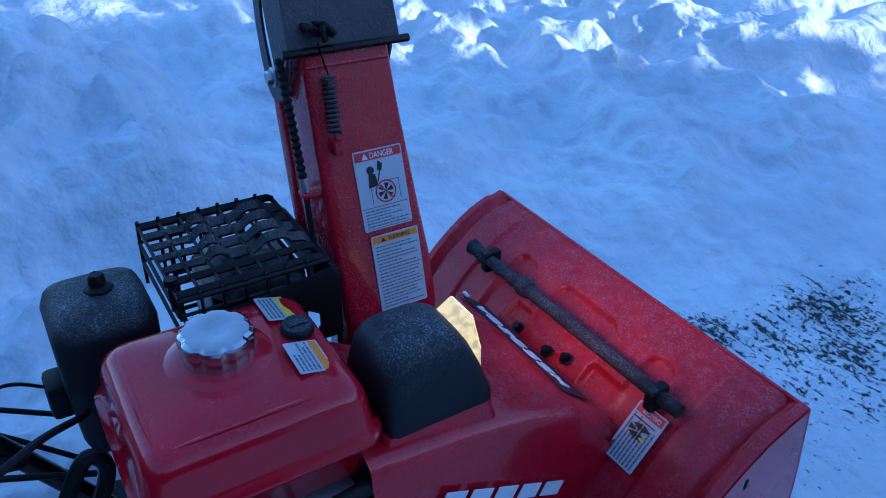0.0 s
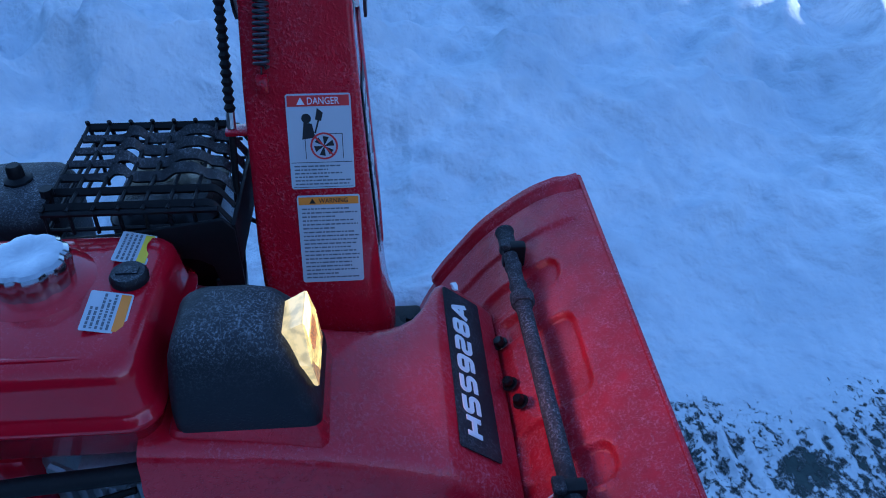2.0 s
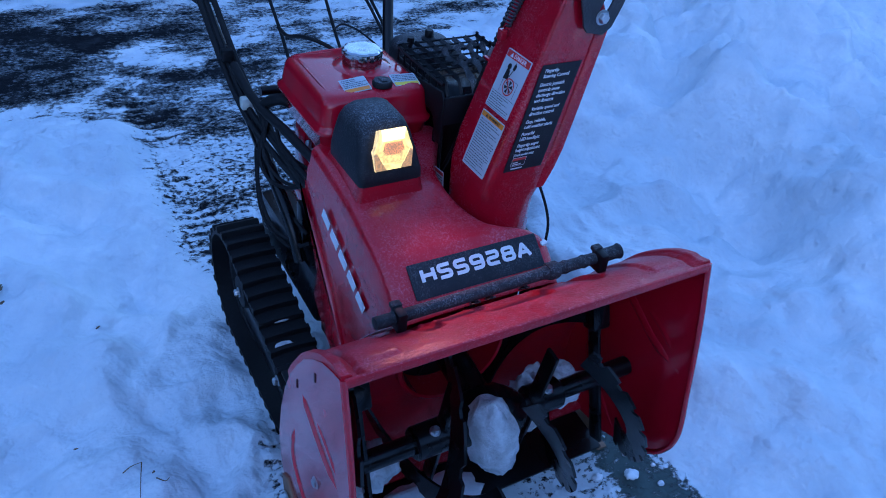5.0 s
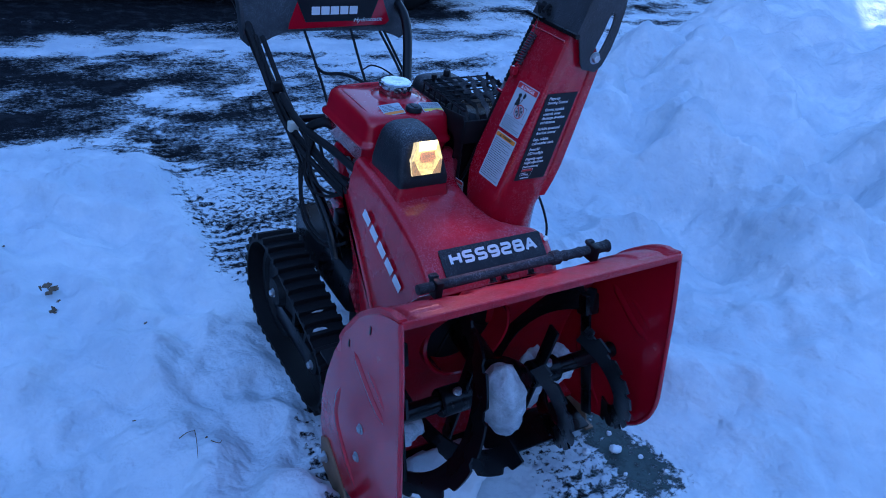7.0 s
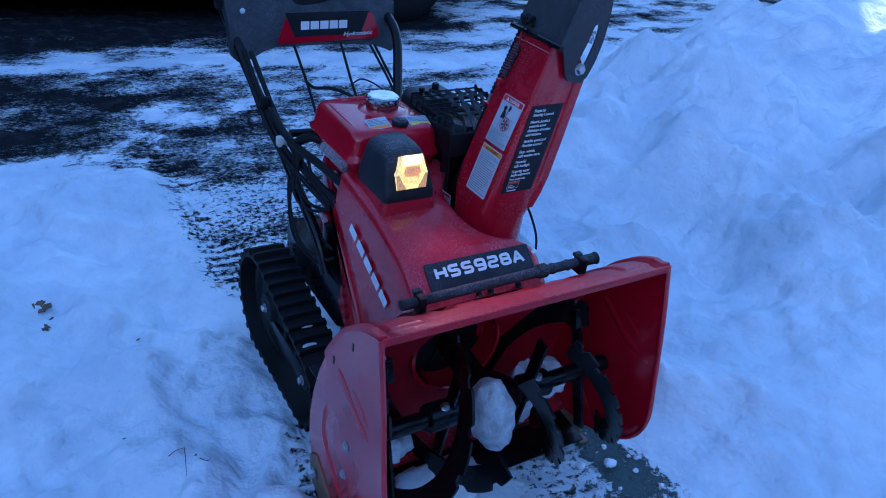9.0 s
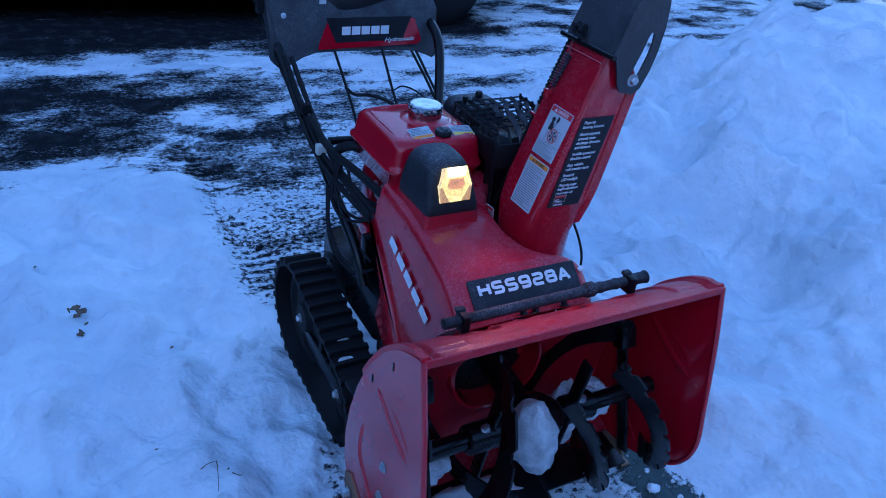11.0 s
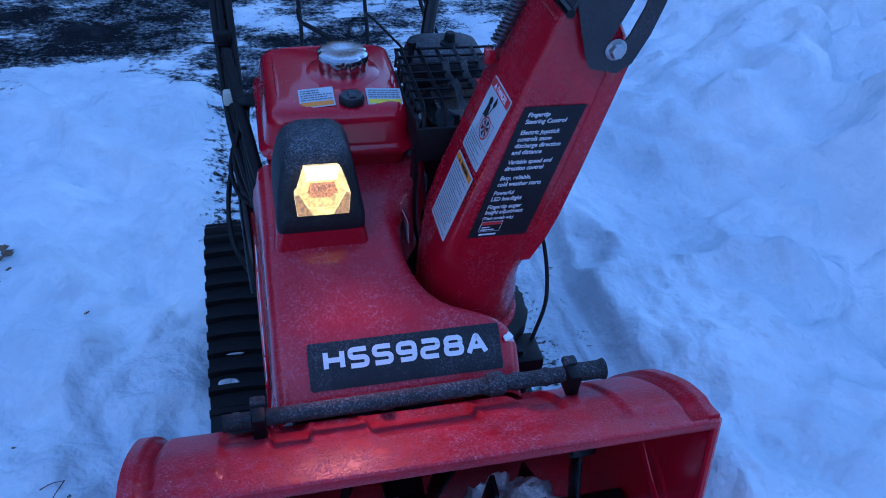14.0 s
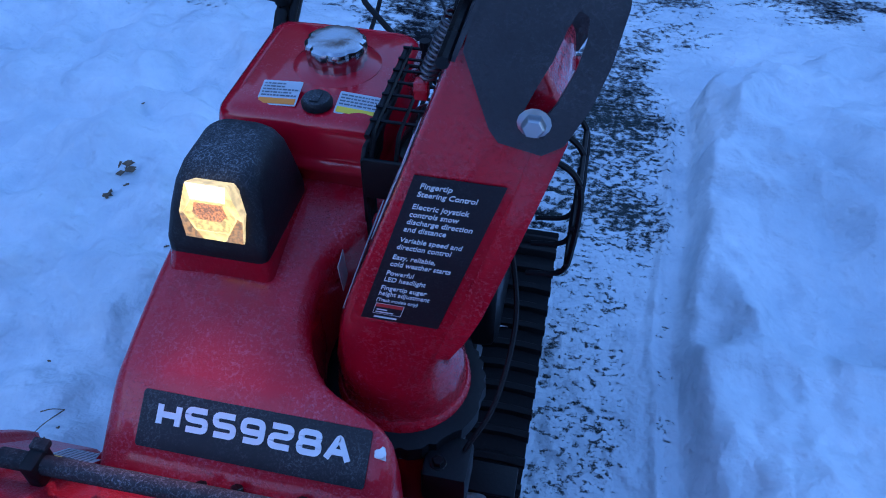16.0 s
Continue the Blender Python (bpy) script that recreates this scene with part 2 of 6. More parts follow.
def tube(bm, pts, r, seg=10, per=6, close=False):
    """A round tube along a smooth line; r is a number or one radius a line point."""
    line = spline(pts, per) if per > 1 else [Vector(q) for q in pts]
    rings = []
    up = None
    for i, q in enumerate(line):
        d = (line[min(i + 1, len(line) - 1)] - line[max(i - 1, 0)]).normalized()
        if up is None:
            up = d.orthogonal().normalized()
        up = (up - d * up.dot(d)).normalized()
        side = d.cross(up)
        rad = r(i / max(1, len(line) - 1)) if callable(r) else r
        rings.append([bm.verts.new(q + rad * (math.cos(2 * math.pi * k / seg) * up + math.sin(2 * math.pi * k / seg) * side)) for k in range(seg)])
    for a, b in zip(rings, rings[1:]):
        for k in range(seg):
            bm.faces.new((a[k], a[(k + 1) % seg], b[(k + 1) % seg], b[k]))
    if not close:
        bm.faces.new(rings[0])
        bm.faces.new(rings[-1][::-1])
    return bm


def loft(bm, rings, caps=True, closed=True):
    """Joins rings of equal length with quads."""
    rows = [[bm.verts.new(p) for p in ring] for ring in rings]
    n = len(rows[0])
    for a, b in zip(rows, rows[1:]):
        for k in range(n if closed else n - 1):
            bm.faces.new((a[k], a[(k + 1) % n], b[(k + 1) % n], b[k]))
    if caps:
        bm.faces.new(rows[0])
        bm.faces.new(rows[-1][::-1])
    return bm


def rounded(x0, x1, y0, y1, r, seg=4):
    """Corner points of a rounded rectangle in a plane."""
    out = []
    for cx, cy, a in ((x1 - r, y1 - r, 0), (x0 + r, y1 - r, 90), (x0 + r, y0 + r, 180), (x1 - r, y0 + r, 270)):
        for k in range(seg + 1):
            t = radians(a + 90 * k / seg)
            out.append((cx + r * math.cos(t), cy + r * math.sin(t)))
    return out


def plate(bm, outline, thick, m=None, bevel=0.0):
    """A flat plate: an outline of (u, v) in the xy plane, with thickness along z."""
    f = bm.faces.new([bm.verts.new((u, v, 0)) for u, v in outline])
    r = bmesh.ops.extrude_face_region(bm, geom=[f])
    top = [g for g in r["geom"] if isinstance(g, bmesh.types.BMVert)]
    bmesh.ops.translate(bm, vec=(0, 0, thick), verts=top)
    vs = list(set(top) | set(f.verts))
    if bevel:
        es = [e for e in bm.edges if e.verts[0] in vs and e.verts[1] in vs and len(e.link_faces) == 2 and e.calc_face_angle(0) > 0.6]
        out = bmesh.ops.bevel(bm, geom=es, offset=bevel, segments=2, affect="EDGES", profile=0.5)
        vs = list({v for q in out["faces"] for v in q.verts} | {v for v in vs if v.is_valid})
    if m is not None:
        bmesh.ops.transform(bm, matrix=m, verts=vs)
    return bm


def lathe(bm, profile, m=None, seg=20, wobble=None):
    """A turned body: profile of (radius, height) round the z axis."""
    rings = []
    for r, h in profile:
        rings.append([V((r * (wobble(2 * math.pi * k / seg) if wobble else 1)) * math.cos(2 * math.pi * k / seg),
                        (r * (wobble(2 * math.pi * k / seg) if wobble else 1)) * math.sin(2 * math.pi * k / seg), h) for k in range(seg)])
    if m is not None:
        rings = [[m @ p for p in ring] for ring in rings]
    return loft(bm, rings)


def bolt_bm(place, axis, r=0.009, h=0.007):
    """A hexagon bolt head with its washer."""
    bm = bmesh.new()
    m = Matrix.Translation(place) @ Vector(axis).to_track_quat("Z", "Y").to_matrix().to_4x4()
    lathe(bm, [(r * 1.35, 0), (r * 1.4, 0.0015), (r * 1.3, 0.0022)], m, 14)
    lathe(bm, [(r, 0.0018), (r, h * 0.8), (r * 0.8, h)], m, 6)
    return bm


def frame_of(origin, along, up):
    """A pose with x along a line and y towards up, on a flat surface."""
    x = Vector(along).normalized()
    z = x.cross(Vector(up)).normalized()
    y = z.cross(x)
    m = Matrix((x, y, z)).transposed().to_4x4()
    m.translation = origin
    return m


def strip(bm, x0, y0, x1, y1, z=0.0):
    bm.faces.new([bm.verts.new(p) for p in ((x0, y0, z), (x1, y0, z), (x1, y1, z), (x0, y1, z))])


def words_bm(text, width, height, m, depth=0.0006, shear=0.0, bold=0.0):
    """Letters as a thin solid, fitted to a width and height from the lower left corner of m."""
    cu = bpy.data.curves.new("letters", "FONT")
    cu.body, cu.extrude, cu.shear, cu.offset, cu.resolution_u = text, 0.01, shear, bold, 3
    ob = bpy.data.objects.new("letters", cu)
    scene.collection.objects.link(ob)
    dg = bpy.context.evaluated_depsgraph_get()
    me = bpy.data.meshes.new_from_object(ob.evaluated_get(dg))
    bm = bmesh.new()
    bm.from_mesh(me)
    bpy.data.objects.remove(ob)
    bpy.data.curves.remove(cu)
    bpy.data.meshes.remove(me)
    xs, ys = [v.co.x for v in bm.verts], [v.co.y for v in bm.verts]
    x0, x1, y0, y1 = min(xs), max(xs), min(ys), max(ys)
    for v in bm.verts:
        v.co = V((v.co.x - x0) / (x1 - x0) * width, (v.co.y - y0) / (y1 - y0) * height, depth if v.co.z > 0 else -depth)
    bmesh.ops.transform(bm, matrix=m, verts=bm.verts)
    return bm


def stroke_bm(bm, pts, half, closed=False, corner=0.0, depth=0.0006):
    """A flat band of even width along a line, its corners rounded, as a thin solid."""
    p = [Vector((*q, 0)) for q in pts]
    line_ = []
    for i, q in enumerate(p):
        if (i in (0, len(p) - 1) and not closed) or corner == 0:
            line_.append(q)
            continue
        a, b = p[i - 1], p[(i + 1) % len(p)]
        r = min(corner, (a - q).length * 0.5, (b - q).length * 0.5)
        s0, s1 = q + (a - q).normalized() * r, q + (b - q).normalized() * r
        line_ += [s0 * (1 - t) ** 2 + q * 2 * t * (1 - t) + s1 * t * t for t in (0.0, 0.25, 0.5, 0.75, 1.0)]
    n = len(line_)
    rings = []
    for i, q in enumerate(line_):
        a = line_[i - 1] if i or closed else q
        b = line_[(i + 1) % n] if i < n - 1 or closed else q
        d0 = (q - a).normalized() if (q - a).length > 1e-7 else (b - q).normalized()
        d1 = (b - q).normalized() if (b - q).length > 1e-7 else d0
        t = (d0 + d1).normalized()
        o = V(-t.y, t.x, 0) * half / max(0.5, t.dot(d0))
        rings.append([q + o + V(0, 0, depth), q - o + V(0, 0, depth), q - o - V(0, 0, depth), q + o - V(0, 0, depth)])
    if closed:
        rings.append(rings[0])
    return loft(bm, rings, caps=not closed)


GLYPHS = {"H": [[(0, 0), (0, 1)], [(1, 0), (1, 1)], [(0, 0.5), (1, 0.5)]],
          "S": [[(1, 1), (0, 1), (0, 0.5), (1, 0.5), (1, 0), (0, 0)]],
          "9": [[(0.08, 0), (1, 0), (1, 1), (0, 1), (0, 0.45), (0.4, 0.45)], [(0.3, 0.45), (0.98, 0.45)]],
          "2": [[(0, 1), (1, 1), (1, 0.52), (0, 0.52), (0, 0), (1, 0)]],
          "8": [[(0.04, 1), (0.96, 1), (0.96, 0.52), (0.04, 0.52), None], [(0, 0.52), (1, 0.52), (1, 0), (0, 0), None]],
          "A": [[(-0.06, -0.10), (0.5, 1.04), (1.06, -0.10)], [(0.22, 0.28), (0.78, 0.28)]]}


def name_bm(text, width, height, m, half):
    """A wide, square-shouldered name, letter by letter."""
    bm = bmesh.new()
    pitch = width / (len(text) - 0.13)
    w = pitch * 0.87 - 2 * half
    for k, ch in enumerate(text):
        for order, line_ in enumerate(GLYPHS[ch]):
            closed = line_[-1] is None
            pts = [(k * pitch + half + u * w, half + v * (height - 2 * half)) for u, v in (line_[:-1] if closed else line_)]
            stroke_bm(bm, pts, half, closed, 0.0 if ch == "H" else 0.004 if ch == "A" else 0.0066, 0.0006 + 0.0003 * order)
    bmesh.ops.transform(bm, matrix=m, verts=bm.verts)
    return bm


def print_lines(bm, x0, y0, x1, y1, rows, rnd, fill=0.55, z=0.0):
    """Rows of small bars that stand for fine print."""
    h = (y1 - y0) / rows
    for k in range(rows):
        y = y1 - (k + 1) * h
        x, end = x0, x1 - (x1 - x0) * rnd.choice((0, 0, 0.05, 0.15, 0.4))
        while x < end - 0.001:
            w = min(end - x, rnd.uniform(0.002, 0.008))
            strip(bm, x, y + h * (1 - fill) / 2, x + w, y + h * (1 + fill) / 2, z)
            x += w + 0.0012
    return bm


def interp(table, x):
    """A value from a table of (x, value)."""
    return float(np.interp(x, [a for a, _ in table], [b for _, b in table]))


# ---- ground: one sheet of snow, packed tracks and bare asphalt ----
def lattice(x, y, seed):
    """Smooth value noise on arrays."""
    xi, yi = np.floor(x).astype(np.int64), np.floor(y).astype(np.int64)
    fx, fy = x - xi, y - yi
    fx, fy = fx * fx * (3 - 2 * fx), fy * fy * (3 - 2 * fy)

    def h(a, b):
        n = (a * 374761393 + b * 668265263 + seed * 1442695041) & 0xFFFFFFFF
        n = ((n ^ (n >> 13)) * 1274126177) & 0xFFFFFFFF
        return ((n ^ (n >> 16)) & 0xFFFF) / 65535.0
    return (h(xi, yi) * (1 - fx) + h(xi + 1, yi) * fx) * (1 - fy) + (h(xi, yi + 1) * (1 - fx) + h(xi + 1, yi + 1) * fx) * fy


def fractal(x, y, scale, seed, octaves=4):
    out, amp, tot = 0.0, 1.0, 0.0
    for k in range(octaves):
        out = out + amp * (lattice(x * scale * 2 ** k, y * scale * 2 ** k, seed + k) - 0.5)
        tot += amp
        amp *= 0.5
    return out / tot


def step(a, lo, hi):
    t = np.clip((a - lo) / (hi - lo), 0, 1)
    return t * t * (3 - 2 * t)


def axis_points(lo, hi, d, far):
    mid = list(np.arange(lo, hi + d / 2, d))
    out, s = [], d
    p = hi
    while p < far:
        s *= 1.22
        p += s
        out.append(p)
    low, s, p = [], d, lo
    while p > -far:
        s *= 1.22
        p -= s
        low.append(p)
    return np.array(low[::-1] + mid + out)


EDGE = [(-9.0, 0.25), (-1.6, 0.25), (-1.1, 0.40), (-0.8, 0.57), (-0.45, 0.60), (-0.2, 0.46), (0.0, 0.53), (0.3, 0.63), (0.65, 0.62), (0.9, 0.615), (1.3, 0.635), (1.9, 0.66), (2.5, 1.4), (3.1, 2.8), (3.45, 4.4), (3.85, 7.2), (9.0, 40.0)]


def lumps(X, Y, cell, seed, keep):
    """Rounded clods of uneven size scattered over the plane."""
    out = np.zeros_like(X)
    gx, gy = np.floor(X / cell), np.floor(Y / cell)
    for i in (-1, 0, 1):
        for j in (-1, 0, 1):
            cx = (gx + i + 0.1 + 0.8 * lattice(gx + i, gy + j, seed)) * cell
            cy = (gy + j + 0.1 + 0.8 * lattice(gx + i, gy + j, seed + 1)) * cell
            r = cell * (0.35 + 0.5 * lattice(gx + i, gy + j, seed + 2))
            s = 0.7 + 0.6 * lattice(gx + i, gy + j, seed + 4)
            d = (((X - cx) * s) ** 2 + ((Y - cy) / s) ** 2) / r ** 2
            out = np.maximum(out, (lattice(gx + i, gy + j, seed + 3) < keep) * r * np.clip(1 - d, 0, 1) ** 0.85)
    return out


def ground_height(X, Y):
    edge = np.interp(Y, [a for a, _ in EDGE], [b for _, b in EDGE]) + 0.05 * fractal(X, Y, 3.0, 71)
    far = np.exp(-np.hypot(X, Y) / 40)
    soft = 0.45 * (1 - step(Y, -0.15, 0.35))        # ahead of the housing the bank runs out gently
    bank = step(X - edge, -0.010, 0.045 + soft)
    deep = step(X - edge, 0.25, 1.3)
    WX, WY = X + 0.12 * fractal(X, Y, 3.5, 131, 3), Y + 0.12 * fractal(X, Y, 3.5, 137, 3)
    rocky = 0.38 + 0.62 * np.maximum(step(Y, 0.0, 0.6) * (1 - 0.5 * step(X, 2.6, 4.0)), 0.25 * step(X - 1.2 * Y, 2.4, 3.4))
    drift = 0.5 - np.abs(fractal(WX * 0.8, WY, 1.9, 3, 2)) * 2
    rough = 0.13 * drift + 0.09 * fractal(X, Y, 1.3, 7, 2) + 0.035 * fractal(X, Y, 5.0, 11, 2) + 0.006 * fractal(X, Y, 14.0, 23)
    crest = 0.5 - np.abs(fractal(WX, WY * 0.8, 2.0, 401, 2)) * 2.2
    hollow = np.clip(fractal(WX, WY, 1.7, 419, 2) * 2.2, -0.5, 0.4)
    clods = 0.20 * lumps(WX, WY, 0.45, 211, 0.35) + 0.40 * lumps(WX, WY, 0.19, 223, 0.35) + 0.55 * lumps(WX, WY, 0.085, 227, 0.16) + 0.34 * crest + 0.48 * hollow + 0.12 * fractal(WX, WY, 5.0, 409, 4)
    z = bank * (0.055 + 0.04 * deep + rough * (0.5 + 0.6 * deep) + clods * rocky * (0.16 + 0.84 * deep))
    z += deep * 0.14 * fractal(X, Y, 1.8, 37, 2) * step(X, 1.0, 1.8)
    # small holes and old footprints in the bank
    cell = 0.3
    gx, gy = np.floor(X / cell), np.floor(Y / cell)
    cx = (gx + 0.2 + 0.6 * lattice(gx, gy, 5)) * cell
    cy = (gy + 0.2 + 0.6 * lattice(gx, gy, 9)) * cell
    pick = (lattice(gx, gy, 13) > 0.72) * bank
    z -= pick * 0.028 * np.exp(-((X - cx) ** 2 + ((Y - cy) * 0.8) ** 2) / 0.0011)
    # left: swept snow, shallow drifts
    left = step(-X, 0.26, 0.45) * step(Y, -3.0, -1.0) * (1 - step(Y, 1.9, 2.4))
    ridge = 0.5 - np.abs(fractal(WX, WY * 0.8, 3.4, 53, 2)) * 2
    z += left * (0.01 + 0.06 * ridge + 0.08 * fractal(X, Y, 2.2, 51, 2) + 0.11 * fractal(WX, WY, 6.0, 57, 3) + 0.012 * fractal(X, Y, 22.0, 59))
    z += 0.012 * np.exp(-((X - edge + 0.055) / 0.012) ** 2) * step(Y, 0.3, 0.6) * (1 - step(Y, 1.9, 2.2))
    # dimples of a hand's width in all the loose snow
    loose = np.clip(bank + left, 0, 1)
    z += loose * (0.085 * fractal(WX + 3.1, WY, 8.5, 431, 3) + 0.05 * (0.5 - np.abs(fractal(WX, WY + 1.7, 6.0, 437, 2)) * 2))
    cell = 0.13
    gx, gy = np.floor(X / cell), np.floor(Y / cell)
    cx = (gx + 0.25 + 0.5 * lattice(gx, gy, 441)) * cell
    cy = (gy + 0.25 + 0.5 * lattice(gx, gy, 443)) * cell
    z -= (lattice(gx, gy, 447) > 0.8) * loose * 0.016 * np.exp(-((X - cx) ** 2 + (Y - cy) ** 2) / 0.0004)
    # packed strip with the prints of the tracks
    strip_ = 1 - bank - left
    z += np.clip(strip_, 0, 1) * (0.008 * fractal(X, Y, 12.0, 61) + 0.006 * fractal(X, Y, 40.0, 67))
    for cx0 in (-0.262, 0.262):
        lane = np.exp(-((X - cx0 - 0.02 * np.sin(Y * 1.3)) / 0.062) ** 4)
        on = step(fractal(X, Y, 3.0, 83), -0.22, 0.0) * (1 - step(Y, 2.6, 3.2)) * (1 - bank)
        z += lane * on * (0.006 * np.sin(Y * 2 * math.pi / 0.05 + 0.6 * np.sin(X * 40)) - 0.006)
    lane = np.exp(-((X + 0.406 - 0.165 * Y) / 0.045) ** 4) * step(Y, -0.3, -0.1) * (1 - step(Y, 0.45, 0.8))
    z += lane * 0.008 * np.sin(Y * 2 * math.pi / 0.05 + 0.6 * np.sin(X * 40))
    # prints ahead of the housing, left by a first pass
    for cx0 in (0.0, 0.27):
        lane = np.exp(-((X - cx0) / 0.075) ** 4) * (1 - step(Y, -0.15, 0.1)) * (1 - bank)
        z += lane * 0.008 * np.sin(Y * 2 * math.pi / 0.05 + 0.5 * np.sin(X * 50))
    under = step(0.36 - np.abs(X), 0.0, 0.06) * step(Y, -0.02, 0.1) * (1 - step(Y, 1.0, 1.1))
    return z * far * (1 - under) - 0.004 * under


def bareness(X, Y):
    edge = np.interp(Y, [a for a, _ in EDGE], [b for _, b in EDGE])
    b = (0.58 + 0.19 * step(Y, 2.0, 2.6) * (1 - step(X, -0.5, 0.5))) * step(Y, 1.75, 2.5) * (1 - step(X - edge, -0.5, 0.15))
    b = np.maximum(b, 0.62 * step(X, -0.46, -0.28) * (1 - step(X, 0.5, 0.75)) * step(Y, 0.85, 1.3))
    b = np.maximum(b, 0.52 * step(X, 0.28, 0.33) * (1 - step(X, 0.46, 0.6)) * step(Y, -0.2, 0.1))
    b = b - 0.34 * np.exp(-((Y - 3.52 + 0.1 * X + 0.25 * fractal(X, Y, 1.5, 311, 3)) / 0.10) ** 2) * step(X, -1.9, -1.2)
    b = np.maximum(b, 1.0 * step(Y, 3.55, 3.95) * (1 - step(X, 2.0, 3.0)))
    # speckled lane ahead of the housing, combed out into the bank
    comb = 0.12 * (lattice(X * 9.0 + Y * 16.0, Y * 50.0, 307) - 0.5) + 0.1 * fractal(X, Y, 9.0, 309)
    b = np.maximum(b, 0.55 * (1 - step(Y, -0.5, -0.32)) * step(Y, -1.75, -1.2) * step(X, -0.25, 0.08) * (1 - step(X + comb, 0.30, 0.58)))
    b = np.maximum(b, 0.42 * (1 - step(Y, -0.3, -0.05)) * step(X, -0.5, -0.2) * (1 - step(X, 0.3, 0.44)))
    b = np.maximum(b, 0.56 * (1 - step(Y, 0.2, 0.3)) * step(Y, -0.6, -0.35) * step(X, 0.02, 0.16) * (1 - step(X, 0.40, 0.5)))
    b = np.maximum(b, 0.86 * np.exp(-np.abs((X - 0.405 - 0.1 * (0.1 - Y)) / (0.085 - 0.13 * (Y - 0.15))) ** 3) * step(Y, -0.26, -0.08) * (1 - step(Y, 0.16, 0.26)))
    b = np.maximum(b, 0.95 * np.exp(-(((X - 0.405 - 0.12 * (Y - 0.07)) / 0.085) ** 2 + ((Y - 0.07) / 0.17) ** 2) ** 2))
    b = np.maximum(b, 0.95 * np.exp(-(((X - 0.22 + 0.3 * (Y + 0.53)) / 0.075) ** 2 + ((Y + 0.53) / 0.085) ** 2) ** 2))
    rows = np.sin(Y * 2 * math.pi / 0.05 + 0.6 * np.sin(X * 40))
    lane = np.exp(-((X + 0.406 - 0.165 * Y) / 0.045) ** 4) * step(Y, -0.3, -0.1) * (1 - step(Y, 0.45, 0.8))
    b = np.maximum(b, lane * (0.5 - 0.2 * rows * (0.3 + lattice(X * 6.0, Y * 6.0, 305))))
    for cx0 in (-0.262, 0.262):
        lane = np.exp(-((X - cx0 - 0.02 * np.sin(Y * 1.3)) / 0.062) ** 4) * (step(Y, 0.95, 1.1) - step(Y, 2.0, 2.5))
        b = b + lane * (-0.03 - 0.16 * rows * (0.1 + 1.3 * lattice(X * 7.0, Y * 7.0, 301)))
    rows = np.sin(Y * 2 * math.pi / 0.05 + 0.5 * np.sin(X * 50))
    for cx0 in (0.0, 0.27):
        b = b - 0.17 * rows * (0.1 + 1.2 * lattice(X * 6.0, Y * 6.0, 303)) * np.exp(-((X - cx0) / 0.075) ** 4) * (1 - step(Y, -0.1, 0.12)) * step(Y, -1.6, -1.2)
    # dark band along the bank's foot: shading of its cut face painted in
    b = np.maximum(b, 0.34 * np.exp(-((X - edge + 0.03) / 0.03) ** 4) * step(Y, 0.3, 0.6) * (1 - step(Y, 1.8, 2.2)))
    b = np.clip(b, 0, 1)
    soft = 0.25 * (1 - step(Y, -0.15, 0.35))
    return b * (1 - step(X - edge, -0.02, 0.06 + soft) * (1 - step(Y, 2.0, 2.6)))


